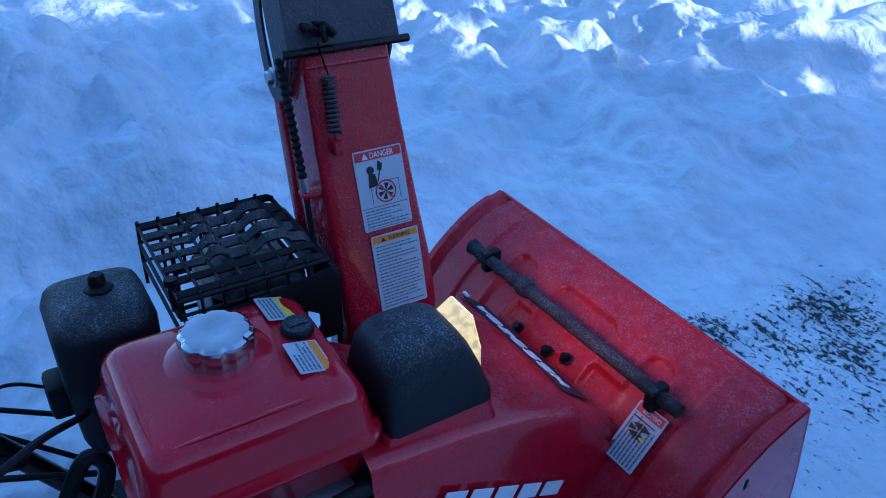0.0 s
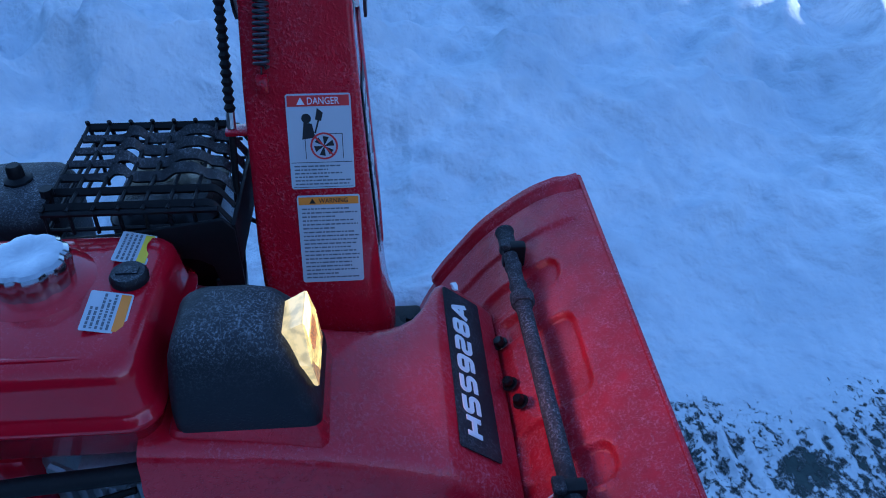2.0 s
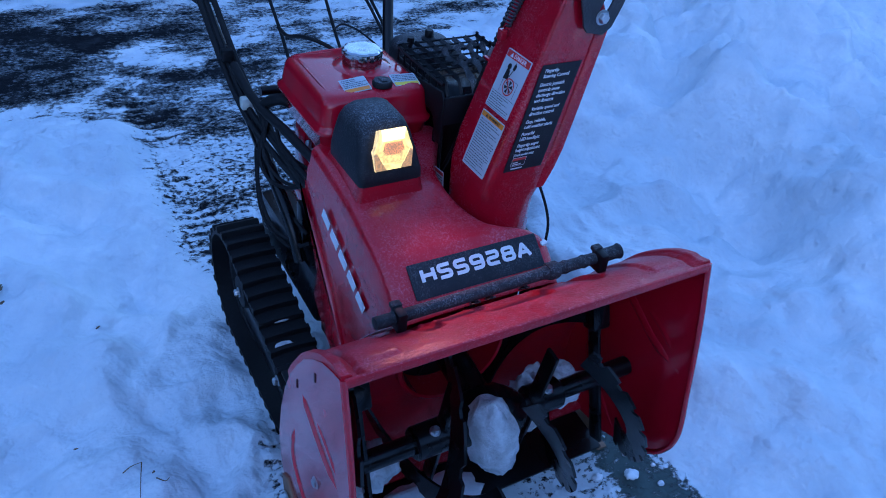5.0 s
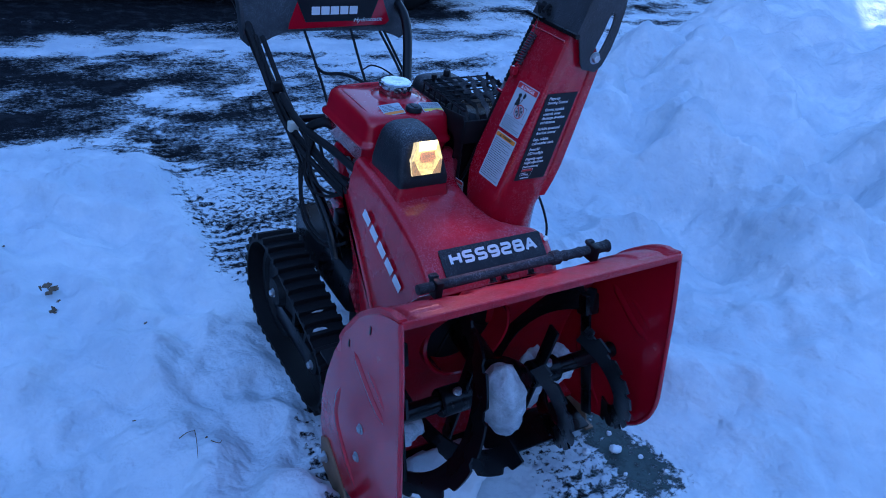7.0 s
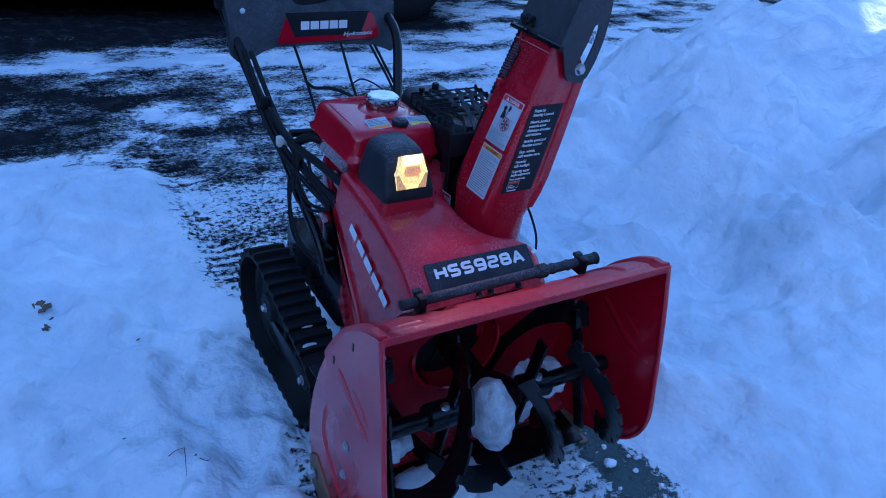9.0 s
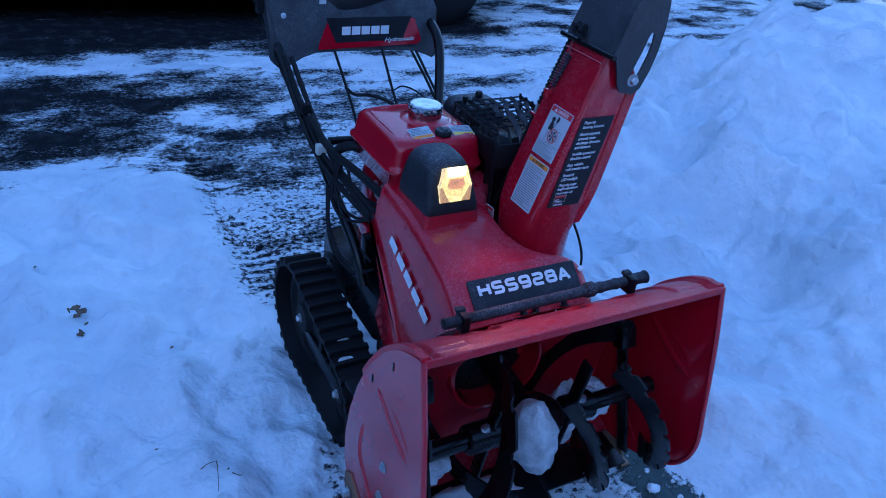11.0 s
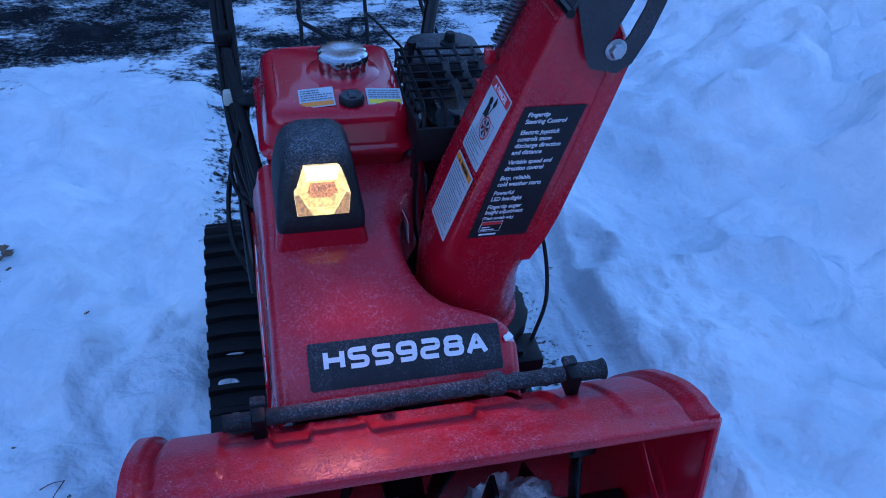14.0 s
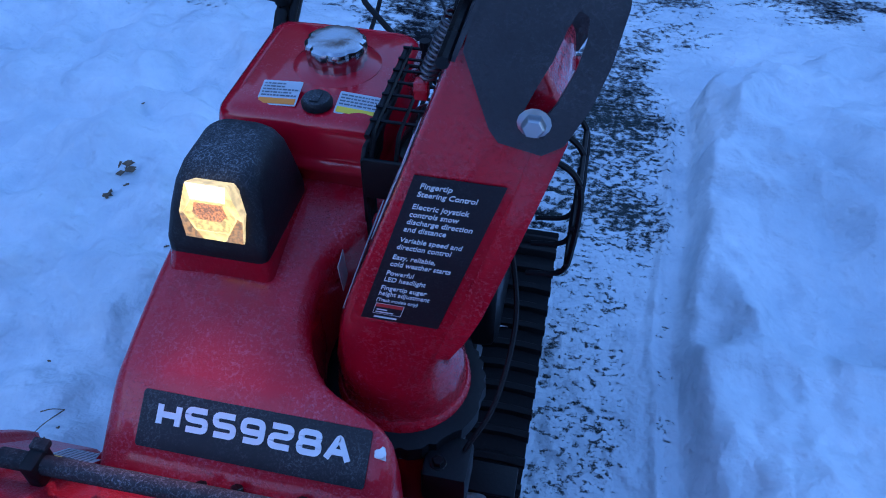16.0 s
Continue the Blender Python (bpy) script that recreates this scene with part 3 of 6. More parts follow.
def ground_material():
    m = bpy.data.materials.new("snow_and_asphalt")
    m.use_nodes = True
    nt = m.node_tree
    n, lk = nt.nodes, nt.links
    b = n["Principled BSDF"]
    tc = n.new("ShaderNodeTexCoord")

    def tex(scale, detail=6.0, rg=0.6, stretch=None):
        t = n.new("ShaderNodeTexNoise")
        t.inputs["Scale"].default_value, t.inputs["Detail"].default_value, t.inputs["Roughness"].default_value = scale, detail, rg
        src = tc.outputs["Object"]
        if stretch:
            mp = n.new("ShaderNodeMapping")
            mp.inputs["Scale"].default_value = stretch
            lk.new(src, mp.inputs[0])
            src = mp.outputs[0]
        lk.new(src, t.inputs["Vector"])
        return t.outputs[0]

    def math_(op, a, c, clamp=False):
        x = n.new("ShaderNodeMath")
        x.operation, x.use_clamp = op, clamp
        for s, v in ((x.inputs[0], a), (x.inputs[1], c)):
            if hasattr(v, "is_linked"):
                lk.new(v, s)
            else:
                s.default_value = v
        return x.outputs[0]

    def rng(src, lo, hi, a=0.0, c=1.0):
        r = n.new("ShaderNodeMapRange")
        for k, v in zip(("From Min", "From Max", "To Min", "To Max"), (lo, hi, a, c)):
            r.inputs[k].default_value = v
        lk.new(src, r.inputs["Value"])
        return r.outputs[0]

    def mixc(f, a, c):
        x = n.new("ShaderNodeMix")
        x.data_type = "RGBA"
        lk.new(f, x.inputs[0])
        for s, v in ((x.inputs[6], a), (x.inputs[7], c)):
            if hasattr(v, "is_linked"):
                lk.new(v, s)
            else:
                s.default_value = (*v, 1)
        return x.outputs[2]

    at = n.new("ShaderNodeAttribute")
    at.attribute_name = "bare"
    patch = rng(tex(2.4, 15.0, 0.735, (0.75, 1.3, 1.0)), 0.16, 0.84)
    fine = rng(tex(50.0, 9.0, 0.74, (0.9, 1.1, 1.0)), 0.22, 0.78)
    near = n.new("ShaderNodeAttribute")
    near.attribute_name = "scraped"
    share = rng(near.outputs["Fac"], 0.0, 1.0, 0.30, 0.56)
    blend = math_("ADD", math_("MULTIPLY", patch, math_("SUBTRACT", 1.0, share)), math_("MULTIPLY", fine, share))
    thr = math_("SUBTRACT", 0.80, math_("MULTIPLY", at.outputs["Fac"], 0.5))
    depth = math_("SUBTRACT", blend, thr)
    fac = math_("MULTIPLY", rng(depth, -0.010, 0.012), rng(at.outputs["Fac"], 0.02, 0.12), True)
    # a film of snow dust still lies on the half-cleared parts
    fac = math_("MULTIPLY", fac, rng(depth, 0.0, 0.09, 0.5, 1.0), True)
    # packed and fresh tones, which also paint in soft shading of the relief
    snow = mixc(rng(tex(2.4, 5.0, 0.55), 0.38, 0.62), (0.62, 0.675, 0.725), (0.79, 0.825, 0.85))
    snow = mixc(rng(tex(150.0, 4.0, 0.7), 0.56, 0.74, 0.0, 0.22), snow, (0.60, 0.64, 0.69))
    snow = mixc(rng(tex(5.0, 7.0, 0.64), 0.47, 0.66, 0.0, 0.62), snow, (0.54, 0.60, 0.665))
    grit = mixc(rng(tex(220.0, 3.0), 0.45, 0.75), (0.010, 0.0105, 0.012), (0.040, 0.040, 0.045))
    asphalt = mixc(rng(tex(11.0, 6.0), 0.5, 0.8), grit, (0.050, 0.053, 0.058))
    # grey ice film on the scraped patch beside the housing
    ice = n.new("ShaderNodeAttribute")
    ice.attribute_name = "ice"
    asphalt = mixc(math_("MULTIPLY", ice.outputs["Fac"], 0.85), asphalt, (0.095, 0.125, 0.120))
    lk.new(mixc(fac, snow, asphalt), b.inputs["Base Color"])
    lk.new(rng(fac, 0.0, 1.0, 0.72, 0.5), b.inputs["Roughness"])
    lk.new(rng(fac, 0.0, 0.8, 0.08, 0.0), b.inputs["Specular IOR Level"])
    hgt = math_("SUBTRACT", math_("ADD", math_("MULTIPLY", tex(55.0, 6.0, 0.62), 0.24), math_("MULTIPLY", tex(9.0, 3.5, 0.48), 2.6)), math_("MULTIPLY", fac, 0.5))
    bump = n.new("ShaderNodeBump")
    bump.inputs["Strength"].default_value, bump.inputs["Distance"].default_value = 1.0, 0.020
    lk.new(hgt, bump.inputs["Height"])
    lk.new(bump.outputs[0], b.inputs["Normal"])
    return m


gx, gy = axis_points(-1.5, 3.0, 0.0145, 220.0), axis_points(-2.4, 3.0, 0.0145, 220.0)
gx = np.unique(np.round(np.concatenate([gx, np.arange(0.3, 1.0, 0.0145 / 2)]), 4))
GX, GY = np.meshgrid(gx, gy)
GZ = ground_height(GX, GY)
nx, ny = len(gx), len(gy)
me = bpy.data.meshes.new("ground")
co = np.stack([GX, GY, GZ], -1).reshape(-1, 3)
idx = np.arange(nx * ny).reshape(ny, nx)
quads = np.stack([idx[:-1, :-1], idx[:-1, 1:], idx[1:, 1:], idx[1:, :-1]], -1).reshape(-1, 4)
me.vertices.add(len(co))
me.vertices.foreach_set("co", co.ravel())
me.loops.add(quads.size)
me.loops.foreach_set("vertex_index", quads.ravel().astype(np.int32))
me.polygons.add(len(quads))
me.polygons.foreach_set("loop_start", np.arange(0, quads.size, 4, dtype=np.int32))
me.polygons.foreach_set("use_smooth", np.ones(len(quads), dtype=bool))
me.update(calc_edges=True)
me.attributes.new("bare", "FLOAT", "POINT").data.foreach_set("value", bareness(GX, GY).ravel().astype(np.float32))
me.attributes.new("scraped", "FLOAT", "POINT").data.foreach_set("value", (1 - step(GY, 1.5, 2.3)).ravel().astype(np.float32))
me.attributes.new("ice", "FLOAT", "POINT").data.foreach_set("value", np.maximum(step(GX, 0.2, 0.3) * (1 - step(GX, 0.55, 0.7)) * step(GY, -0.45, -0.2) * (1 - step(GY, 0.22, 0.34)), np.maximum(0.85 * (1 - step(GY, -0.25, 0.0)), 0.5 * step(GX, 0.26, 0.32) * (1 - step(GY, 1.6, 2.2)))).ravel().astype(np.float32))
me.materials.append(ground_material())
ground = tagged(new("ground", me), "snow-covered driveway with bare asphalt and track prints", "ground", kind="structure")


def zg(x, y):
    return float(ground_height(np.array([x]), np.array([y]))[0])


# ---- the snow blower ----
blower = thing("snow_blower", "red two-stage tracked snow blower with frosted paint, standing on snow", "snow blower")

# auger housing
BACK = [(0.0, 0.662), (0.03, 0.652), (0.07, 0.634), (0.11, 0.605), (0.15, 0.568), (0.185, 0.522), (0.22, 0.47), (0.255, 0.40), (0.285, 0.315), (0.303, 0.23), (0.303, 0.16), (0.285, 0.105), (0.25, 0.075), (0.2, 0.062)]
FRONT = [(0.0, 0.662), (-0.012, 0.61), (-0.028, 0.54), (-0.043, 0.46), (-0.058, 0.37), (-0.072, 0.29), (-0.072, 0.25), (-0.062, 0.212), (-0.038, 0.17), (0.0, 0.135), (0.06, 0.098), (0.12, 0.073)]
housing = tagged(new("auger_housing"), "frosted red pressed-steel auger housing")
housing.parent = blower
line = spline([(0, y, z) for y, z in BACK], 10)
HW = 0.3625
PADS = [(0.0, 0.104, 0.071, 0.046, 0.020), (0.163, 0.122, 0.025, 0.068, 0.020), (-0.170, 0.118, 0.025, 0.064, 0.020), (0.098, 0.142, 0.020, 0.016, 0.006), (-0.112, 0.143, 0.034, 0.020, 0.006)]   # centre x, centre y, half sizes, corner


def relief(x, y):
    """How far the pressed sheet stands out at (x, y): end flanges, stepped ends and sunk pads with rounded corners."""
    a = abs(x)
    h = 0.006 * float(step(np.array(a), 0.343, 0.348))
    h -= 0.007 * math.exp(-((a - 0.333) / 0.005) ** 2)
    h += 0.005 * float(step(np.array(a), 0.250, 0.258)) * float(step(np.array(y), 0.018, 0.034))
    for cx, cy, wx, wy, r in PADS:
        qx, qy = abs(x - cx) - wx + r, abs(y - cy) * 1.25 - wy + r
        d = math.hypot(max(qx, 0.0), max(qy, 0.0)) + min(max(qx, qy), 0.0) - r
        h -= 0.008 * (1 - float(step(np.array(d), -0.0045, 0.0025))) - 0.0015 * math.exp(-((d - 0.005) / 0.0025) ** 2)
    return h


def sheet(inner):
    rows = []
    for x in np.concatenate([[-HW], np.linspace(-0.36, 0.36, 241), [HW]]):
        row = []
        for k, p in enumerate(line):
            d = (line[min(k + 1, len(line) - 1)] - line[max(k - 1, 0)]).normalized()
            nrm = V(0, -d.z, d.y)
            nrm = nrm if nrm.z > 0 or nrm.y > 0 else -nrm
            row.append(V(x, p.y, p.z) + nrm * (-0.010 if inner else relief(float(x), p.y) if p.z > 0.45 else 0.0))
        rows.append(row)
    return rows


bm = bmesh.new()
outer, inner = sheet(False), sheet(True)
loft(bm, [o + i[::-1] for o, i in zip(outer, inner)])
# the round mouth of the impeller drum
bmesh.ops.delete(bm, geom=[f for f in bm.faces if len(f.verts) == 4 and f.calc_center_median().y > 0.15 and math.hypot(f.calc_center_median().x, f.calc_center_median().z - 0.345) < 0.120], context="FACES")
part("top_sheet", bm, red_rime, housing, sharp=60)
bm = bmesh.new()
box(bm, (-HW + 0.003, -0.007, 0.646), (HW - 0.003, 0.001, 0.6645), 0.0035)
part("lip", bm, red_rime, housing)
outline = FRONT + BACK[:0:-1]
for sx in (-1, 1):
    bm = bmesh.new()
    m = Matrix(((0, 0, 1, sx * HW - 0.002), (1, 0, 0, 0), (0, 1, 0, 0), (0, 0, 0, 1)))
    plate(bm, [(y, z) for y, z in outline], 0.004, m)
    side = part("side_plate", bm, red, housing)
    # folded front edge and pressed ribs
    bm = bmesh.new()
    tube(bm, [(sx * (HW - 0.003), y, z) for y, z in FRONT[:10]], 0.006, 8, 3)
    part("rolled_edge", bm, red, side)
    for pts, w in (([(0.165, 0.476), (0.13, 0.456), (0.065, 0.42), (0.006, 0.402)], 0.010), ([(0.10, 0.475), (0.053, 0.459), (0.01, 0.432)], 0.006), ([(0.205, 0.345), (0.222, 0.29), (0.22, 0.232), (0.166, 0.173), (0.09, 0.11)], 0.009)):
        bm = bmesh.new()
        tube(bm, [(sx * HW, y, z) for y, z in pts], lambda t, w=w: 0.002 + w * min(1.0, 5 * t, 5 * (1 - t) + 0.2), 10, 6)
        for v in bm.verts:
            v.co.x = sx * HW + (v.co.x - sx * HW) * 0.55
        part("pressed_rib", bm, red, side)
    for y, z in ((0.101, 0.306), (0.107, 0.216)):
        part("bolt", bolt_bm((sx * (HW + 0.002), y, z), (sx, 0, 0)), zinc, side)
    for y, z in ((0.099, 0.574), (0.185, 0.478)):
        bm = boxed((-0.001, -0.0022, -0.009), (0.001, 0.0022, 0.009))
        bmesh.ops.transform(bm, matrix=Matrix.Translation((sx * (HW + 0.0025), y, z)), verts=bm.verts)
        part("slot", bm, ink, side)
    # skid shoe
    bm = bmesh.new()
    m = Matrix(((0, 0, 1, sx * (HW + 0.004) - 0.003), (1, 0, 0, 0), (0, 1, 0, 0), (0, 0, 0, 1)))
    plate(bm, [(0.12, 0.012), (0.20, 0.012), (0.275, 0.04), (0.285, 0.115), (0.255, 0.135), (0.20, 0.10), (0.13, 0.05)], 0.006, m, 0.0015)
    box(bm, (sx * (HW + 0.012) - 0.014, 0.11, 0.004), (sx * (HW + 0.012) + 0.014, 0.21, 0.012), 0.003)
    shoe = part("skid_shoe", bm, tan, housing, "worn rusty steel skid shoe")
    part("bolt", bolt_bm((sx * (HW + 0.011), 0.245, 0.085), (sx, 0, 0), 0.011, 0.016), zinc, shoe)
bm = boxed((-0.35, 0.10, 0.028), (0.35, 0.21, 0.036), 0.002, pose(0, 0, 0, 6))
part("scraper_bar", bm, black_steel, housing)
for x, y, z in ((-0.002, 0.158, 0.576), (-0.04, 0.150, 0.584), (-0.036, 0.172, 0.556), (0.075, 0.160, 0.574)):
    part("nut", bolt_bm((x, y, z - 0.004), (0, 0.55, 0.83), 0.008, 0.012), black_steel, housing)

# auger: shaft, gear case and two serrated ribbons a side
AY, AZ, AR = 0.105, 0.305, 0.195
auger = tagged(new("auger"), "black serrated steel auger with snow stuck to it")
auger.parent = blower
bm = bmesh.new()
tube(bm, [(-0.355, AY, AZ), (0, AY, AZ), (0.355, AY, AZ)], 0.021, 14, 1)
part("shaft", bm, black_steel, auger)
bm = bmesh.new()
lathe(bm, [(0.03, -0.075), (0.045, -0.06), (0.062, -0.03), (0.066, 0.0), (0.062, 0.03), (0.045, 0.06), (0.03, 0.075)], Matrix.Translation((0, AY, AZ)) @ pose(0, 0, 0, 0, 90), 18)
tube(bm, [(0, AY, AZ), (0, AY + 0.12, AZ + 0.02), (0, 0.29, AZ + 0.03)], 0.034, 14, 1)
part("gear_case", bm, black_steel, auger)


def ribbon(x0, x1, a0, turns, name):
    """A flat steel band wound as a screw, with notched outer edge."""
    n = 110
    rows = []
    for i in range(n + 1):
        t = i / n
        a = a0 + 2 * math.pi * turns * t
        x = x0 + (x1 - x0) * t
        ph = (t * 9.0) % 1.0
        ro = AR - (0.013 if 0.35 < ph < 0.62 else 0.0)
        ring = []
        for r, dx in ((ro, -0.003), (ro, 0.003), (AR - 0.062, 0.003), (AR - 0.062, -0.003)):
            ring.append(V(x + dx, AY + r * math.sin(a), AZ + r * math.cos(a)))
        rows.append(ring)
    bm = loft(bmesh.new(), rows)
    return part(name, bm, black_steel, auger, sharp=30)


RIBBONS = {1: ((-166.0, 0.40, 0.165, 0.338), (8.0, 0.36, 0.05, 0.27), (-238.0, 0.556, 0.01, 0.25)), -1: ((-225.0, 0.76, 0.05, 0.338), (-45.0, 0.83, 0.05, 0.338))}   # start angle, turns, inner and outer end
for s in (-1, 1):
    for a0, turns, xe, xs in RIBBONS[s]:
        ribbon(s * xs, s * xe, radians(a0), turns, "ribbon")
    for x in (0.27, 0.11):
        for k in range(2):
            a = 1.65 - 16.5 * x + math.pi * k
            bm = boxed((-0.004, -0.017, 0.0), (0.004, 0.017, AR - 0.04), 0.002)
            bmesh.ops.transform(bm, matrix=Matrix.Translation((s * x, AY, AZ)) @ Matrix.Rotation(-a, 4, "X"), verts=bm.verts)
            part("arm", bm, black_steel, auger)
    am = Matrix.Translation((s * 0.27, AY, AZ)) @ Matrix.Rotation(-(1.65 - 16.5 * 0.27 + math.pi), 4, "X")
    bm = boxed((-0.022, -0.026, AR - 0.075), (0.022, 0.012, AR - 0.020), 0.005, am)
    bracket = part("arm_bracket", bm, black_steel, auger)
    for v in (-0.013, 0.003):
        part("bracket_bolt", bolt_bm(am @ V(0.004, v, AR - 0.020), am.to_3x3() @ V(0, -0.2, 1), 0.006, 0.008), zinc, auger)
    bm = lathe(bmesh.new(), [(0.03, -0.04), (0.034, -0.036), (0.034, 0.036), (0.03, 0.04)], Matrix.Translation((s * 0.13, AY, AZ)) @ pose(0, 0, 0, 0, 90), 14)
    part("hub", bm, black_steel, auger)
    part("shear_bolt", bolt_bm((s * 0.13, AY - 0.012, AZ + 0.032), (0, -0.3, 0.95), 0.008, 0.014), zinc, auger)

# impeller drum behind the auger
drum = tagged(new("impeller_drum"), "red round impeller drum with black blades")
drum.parent = blower
bm = bmesh.new()
dm = Matrix.Translation((0, 0.285, 0.345)) @ pose(0, 0, 0, -90)
lathe(bm, [(0.117, 0.11), (0.117, -0.03), (0.121, -0.034), (0.128, -0.03), (0.135, 0.13), (0.11, 0.14)], dm, 40)
part("drum", bm, red, drum)
# black disc added behind the blades: the mouth's darkness put into its colour
bm = lathe(bmesh.new(), [(0.02, 0.088), (0.116, 0.088), (0.116, 0.094), (0.02, 0.094)], dm, 32)
part("dark_mouth_disc", bm, black_steel, drum)
for k in range(4):
    bm = boxed((-0.004, 0.012, -0.03), (0.004, 0.113, 0.02), 0.002, dm @ Matrix.Rotation(math.pi / 2 * k + 0.4, 4, "Z") @ Matrix.Translation((0, 0, 0.06)))
    part("blade", bm, black_steel, drum)

# hood: the moulded red cover over the drive
hood = tagged(new("hood"), "frosted red moulded cover with a rounded cut-out for the chute")
hood.parent = blower
TOPZ = [(0.158, 0.548), (0.166, 0.562), (0.178, 0.573), (0.19, 0.583), (0.21, 0.600), (0.243, 0.627), (0.258, 0.636), (0.30, 0.650), (0.34, 0.663), (0.39, 0.677), (0.45, 0.688), (0.58, 0.702)]
RIGHT = [(0.158, 0.163), (0.19, 0.169), (0.225, 0.170), (0.240, 0.162), (0.252, 0.147), (0.262, 0.120), (0.272, 0.095), (0.285, 0.072), (0.305, 0.052), (0.335, 0.036), (0.37, 0.026), (0.41, 0.025), (0.45, 0.031), (0.47, 0.041), (0.49, 0.054), (0.52, 0.077), (0.55, 0.094), (0.58, 0.10)]
LOWER = [(0.158, 0.50), (0.17, 0.44), (0.25, 0.38), (0.35, 0.33), (0.40, 0.32), (0.45, 0.36), (0.50, 0.44), (0.55, 0.55), (0.58, 0.60)]
rings = []
for y in (0.1645, 0.167, 0.170, 0.178, 0.186, 0.197, 0.21, 0.222, 0.231, 0.24, 0.25, 0.257, 0.262, 0.267, 0.272, 0.278, 0.285, 0.294, 0.303, 0.312, 0.325, 0.34, 0.36, 0.38, 0.40, 0.43, 0.46, 0.49, 0.52, 0.55, 0.58):
    zt, xr = interp(TOPZ, y), interp(RIGHT, y)
    zl = max(interp(LOWER, y), interp(BACK[:9], y) - 0.004)      # rests on the housing, never inside it
    xl = -0.186
    rl, rr = 0.022, 0.026
    ring = [V(xl - 0.012, y, zl), V(xl - 0.008, y, (zl + zt) / 2), V(xl - 0.002, y, zt - rl * 1.6)]
    for k in range(5):
        a = radians(180 - 22.5 * k)
        ring.append(V(xl + rl + rl * math.cos(a), y, zt - rl + rl * math.sin(a)))
    for u in (0.15, 0.3, 0.45, 0.6, 0.75, 0.88):
        x = xl + rl + (xr - rr - xl - rl) * u
        ring.append(V(x, y, zt + 0.004 * math.sin(math.pi * u)))
    for k in range(5):
        a = radians(90 - 22.5 * k)
        ring.append(V(xr - rr + rr * math.cos(a), y, zt - rr + rr * math.sin(a)))
    ring += [V(xr + 0.004, y, zt - 0.06), V(xr + 0.006, y, zt - 0.14)]
    rings.append([V(p.x, p.y, max(p.z, zl)) for p in ring])
bm = loft(bmesh.new(), rings, caps=False, closed=False)
part("shell", bm, red_frost, hood, sharp=55)
# dark stepped side cover on both sides
for sx, xw in ((-1, -0.199), (1, 0.176)):
    bm = bmesh.new()
    m = Matrix(((0, 0, 1, xw - 0.006), (1, 0, 0, 0), (0, 1, 0, 0), (0, 0, 0, 1)))
    plate(bm, [(0.59, 0.60), (0.583, 0.575), (0.50, 0.505), (0.425, 0.42), (0.36, 0.335), (0.30, 0.27), (0.40, 0.27), (0.47, 0.31), (0.525, 0.36), (0.505, 0.44), (0.55, 0.53)], 0.012, m, 0.003)
    part("side_cover", bm, red, hood)
bm = boxed((-0.165, 0.318, 0.18), (0.155, 0.60, 0.50), 0.02)
part("gear_cover", bm, black_plastic, hood)
# name plate on the sloping nose
pl = frame_of((-0.1385, 0.1885, 0.5855), (1, 0, 0), (0, 0.053, 0.0435))
bm = plate(bmesh.new(), rounded(0.0, 0.278, 0.0, 0.0665, 0.004), 0.0016, pl)
decal = part("name_plate", bm, decal_black, hood, "frosted black name plate")
part("lettering", name_bm("HSS928A", 0.236, 0.0295, pl @ Matrix.Translation((0.021, 0.0260, 0.0022)), 0.0035), white_print, decal)
bm = bmesh.new()
bmesh.ops.create_icosphere(bm, subdivisions=2, radius=0.0065)
for v in bm.verts:
    v.co = V(v.co.x * 1.2, v.co.y, v.co.z * 0.5) * (1 + 0.7 * noise.noise(v.co * 260))
bmesh.ops.transform(bm, matrix=pl @ Matrix.Translation((0.292, 0.043, 0.002)), verts=bm.verts)
part("snow_bit", bm, snow_chunk, hood)
# maker's mark on the hood side: plain blocks, sloping down to the front
hm = frame_of((-0.1985, 0.497, 0.592), (0, -0.214, -0.099), (0, -0.03, 0.1))
for k in range(5):
    w = 0.2358 / 5
    bm = boxed((k * w + 0.005, 0.003, 0.0), ((k + 1) * w - 0.005, 0.028, 0.0014), 0.0005)
    bmesh.ops.transform(bm, matrix=hm, verts=bm.verts)
    for v in bm.verts:
        v.co.x = -0.1975 - (0.0012 if v.co.x < hm.translation.x - 0.0006 else 0)
    part("emblem_block", bm, white_print, hood)

# headlight
lamp = tagged(new("headlight"), "frosted black headlight housing with lit warm lens")
lamp.parent = blower
rings = []
for z, x0, x1, y0, y1, r in ((0.672, -0.170, -0.026, 0.384, 0.560, 0.012), (0.690, -0.166, -0.030, 0.388, 0.555, 0.012), (0.708, -0.162, -0.033, 0.391, 0.548, 0.012)):
    rings.append([V(x, y, z) for x, y in rounded(x0, x1, y0, y1, r)])
part("pedestal", loft(bmesh.new(), rings), red_frost, lamp)
rings = []
for z, x0, x1, y0, y1, r in ((0.706, -0.163, -0.032, 0.390, 0.542, 0.012), (0.722, -0.163, -0.032, 0.391, 0.543, 0.013), (0.735, -0.162, -0.034, 0.397, 0.543, 0.015), (0.76, -0.158, -0.038, 0.405, 0.542, 0.018), (0.79, -0.151, -0.044, 0.418, 0.539, 0.02), (0.806, -0.144, -0.050, 0.428, 0.534, 0.022), (0.816, -0.134, -0.058, 0.442, 0.526, 0.022), (0.820, -0.120, -0.072, 0.458, 0.515, 0.02)):
    rings.append([V(x, y, z) for x, y in rounded(x0, x1, y0, y1, r)])
part("lamp_housing", loft(bmesh.new(), rings), frost_plastic, lamp, "frosted black plastic housing", sharp=50)
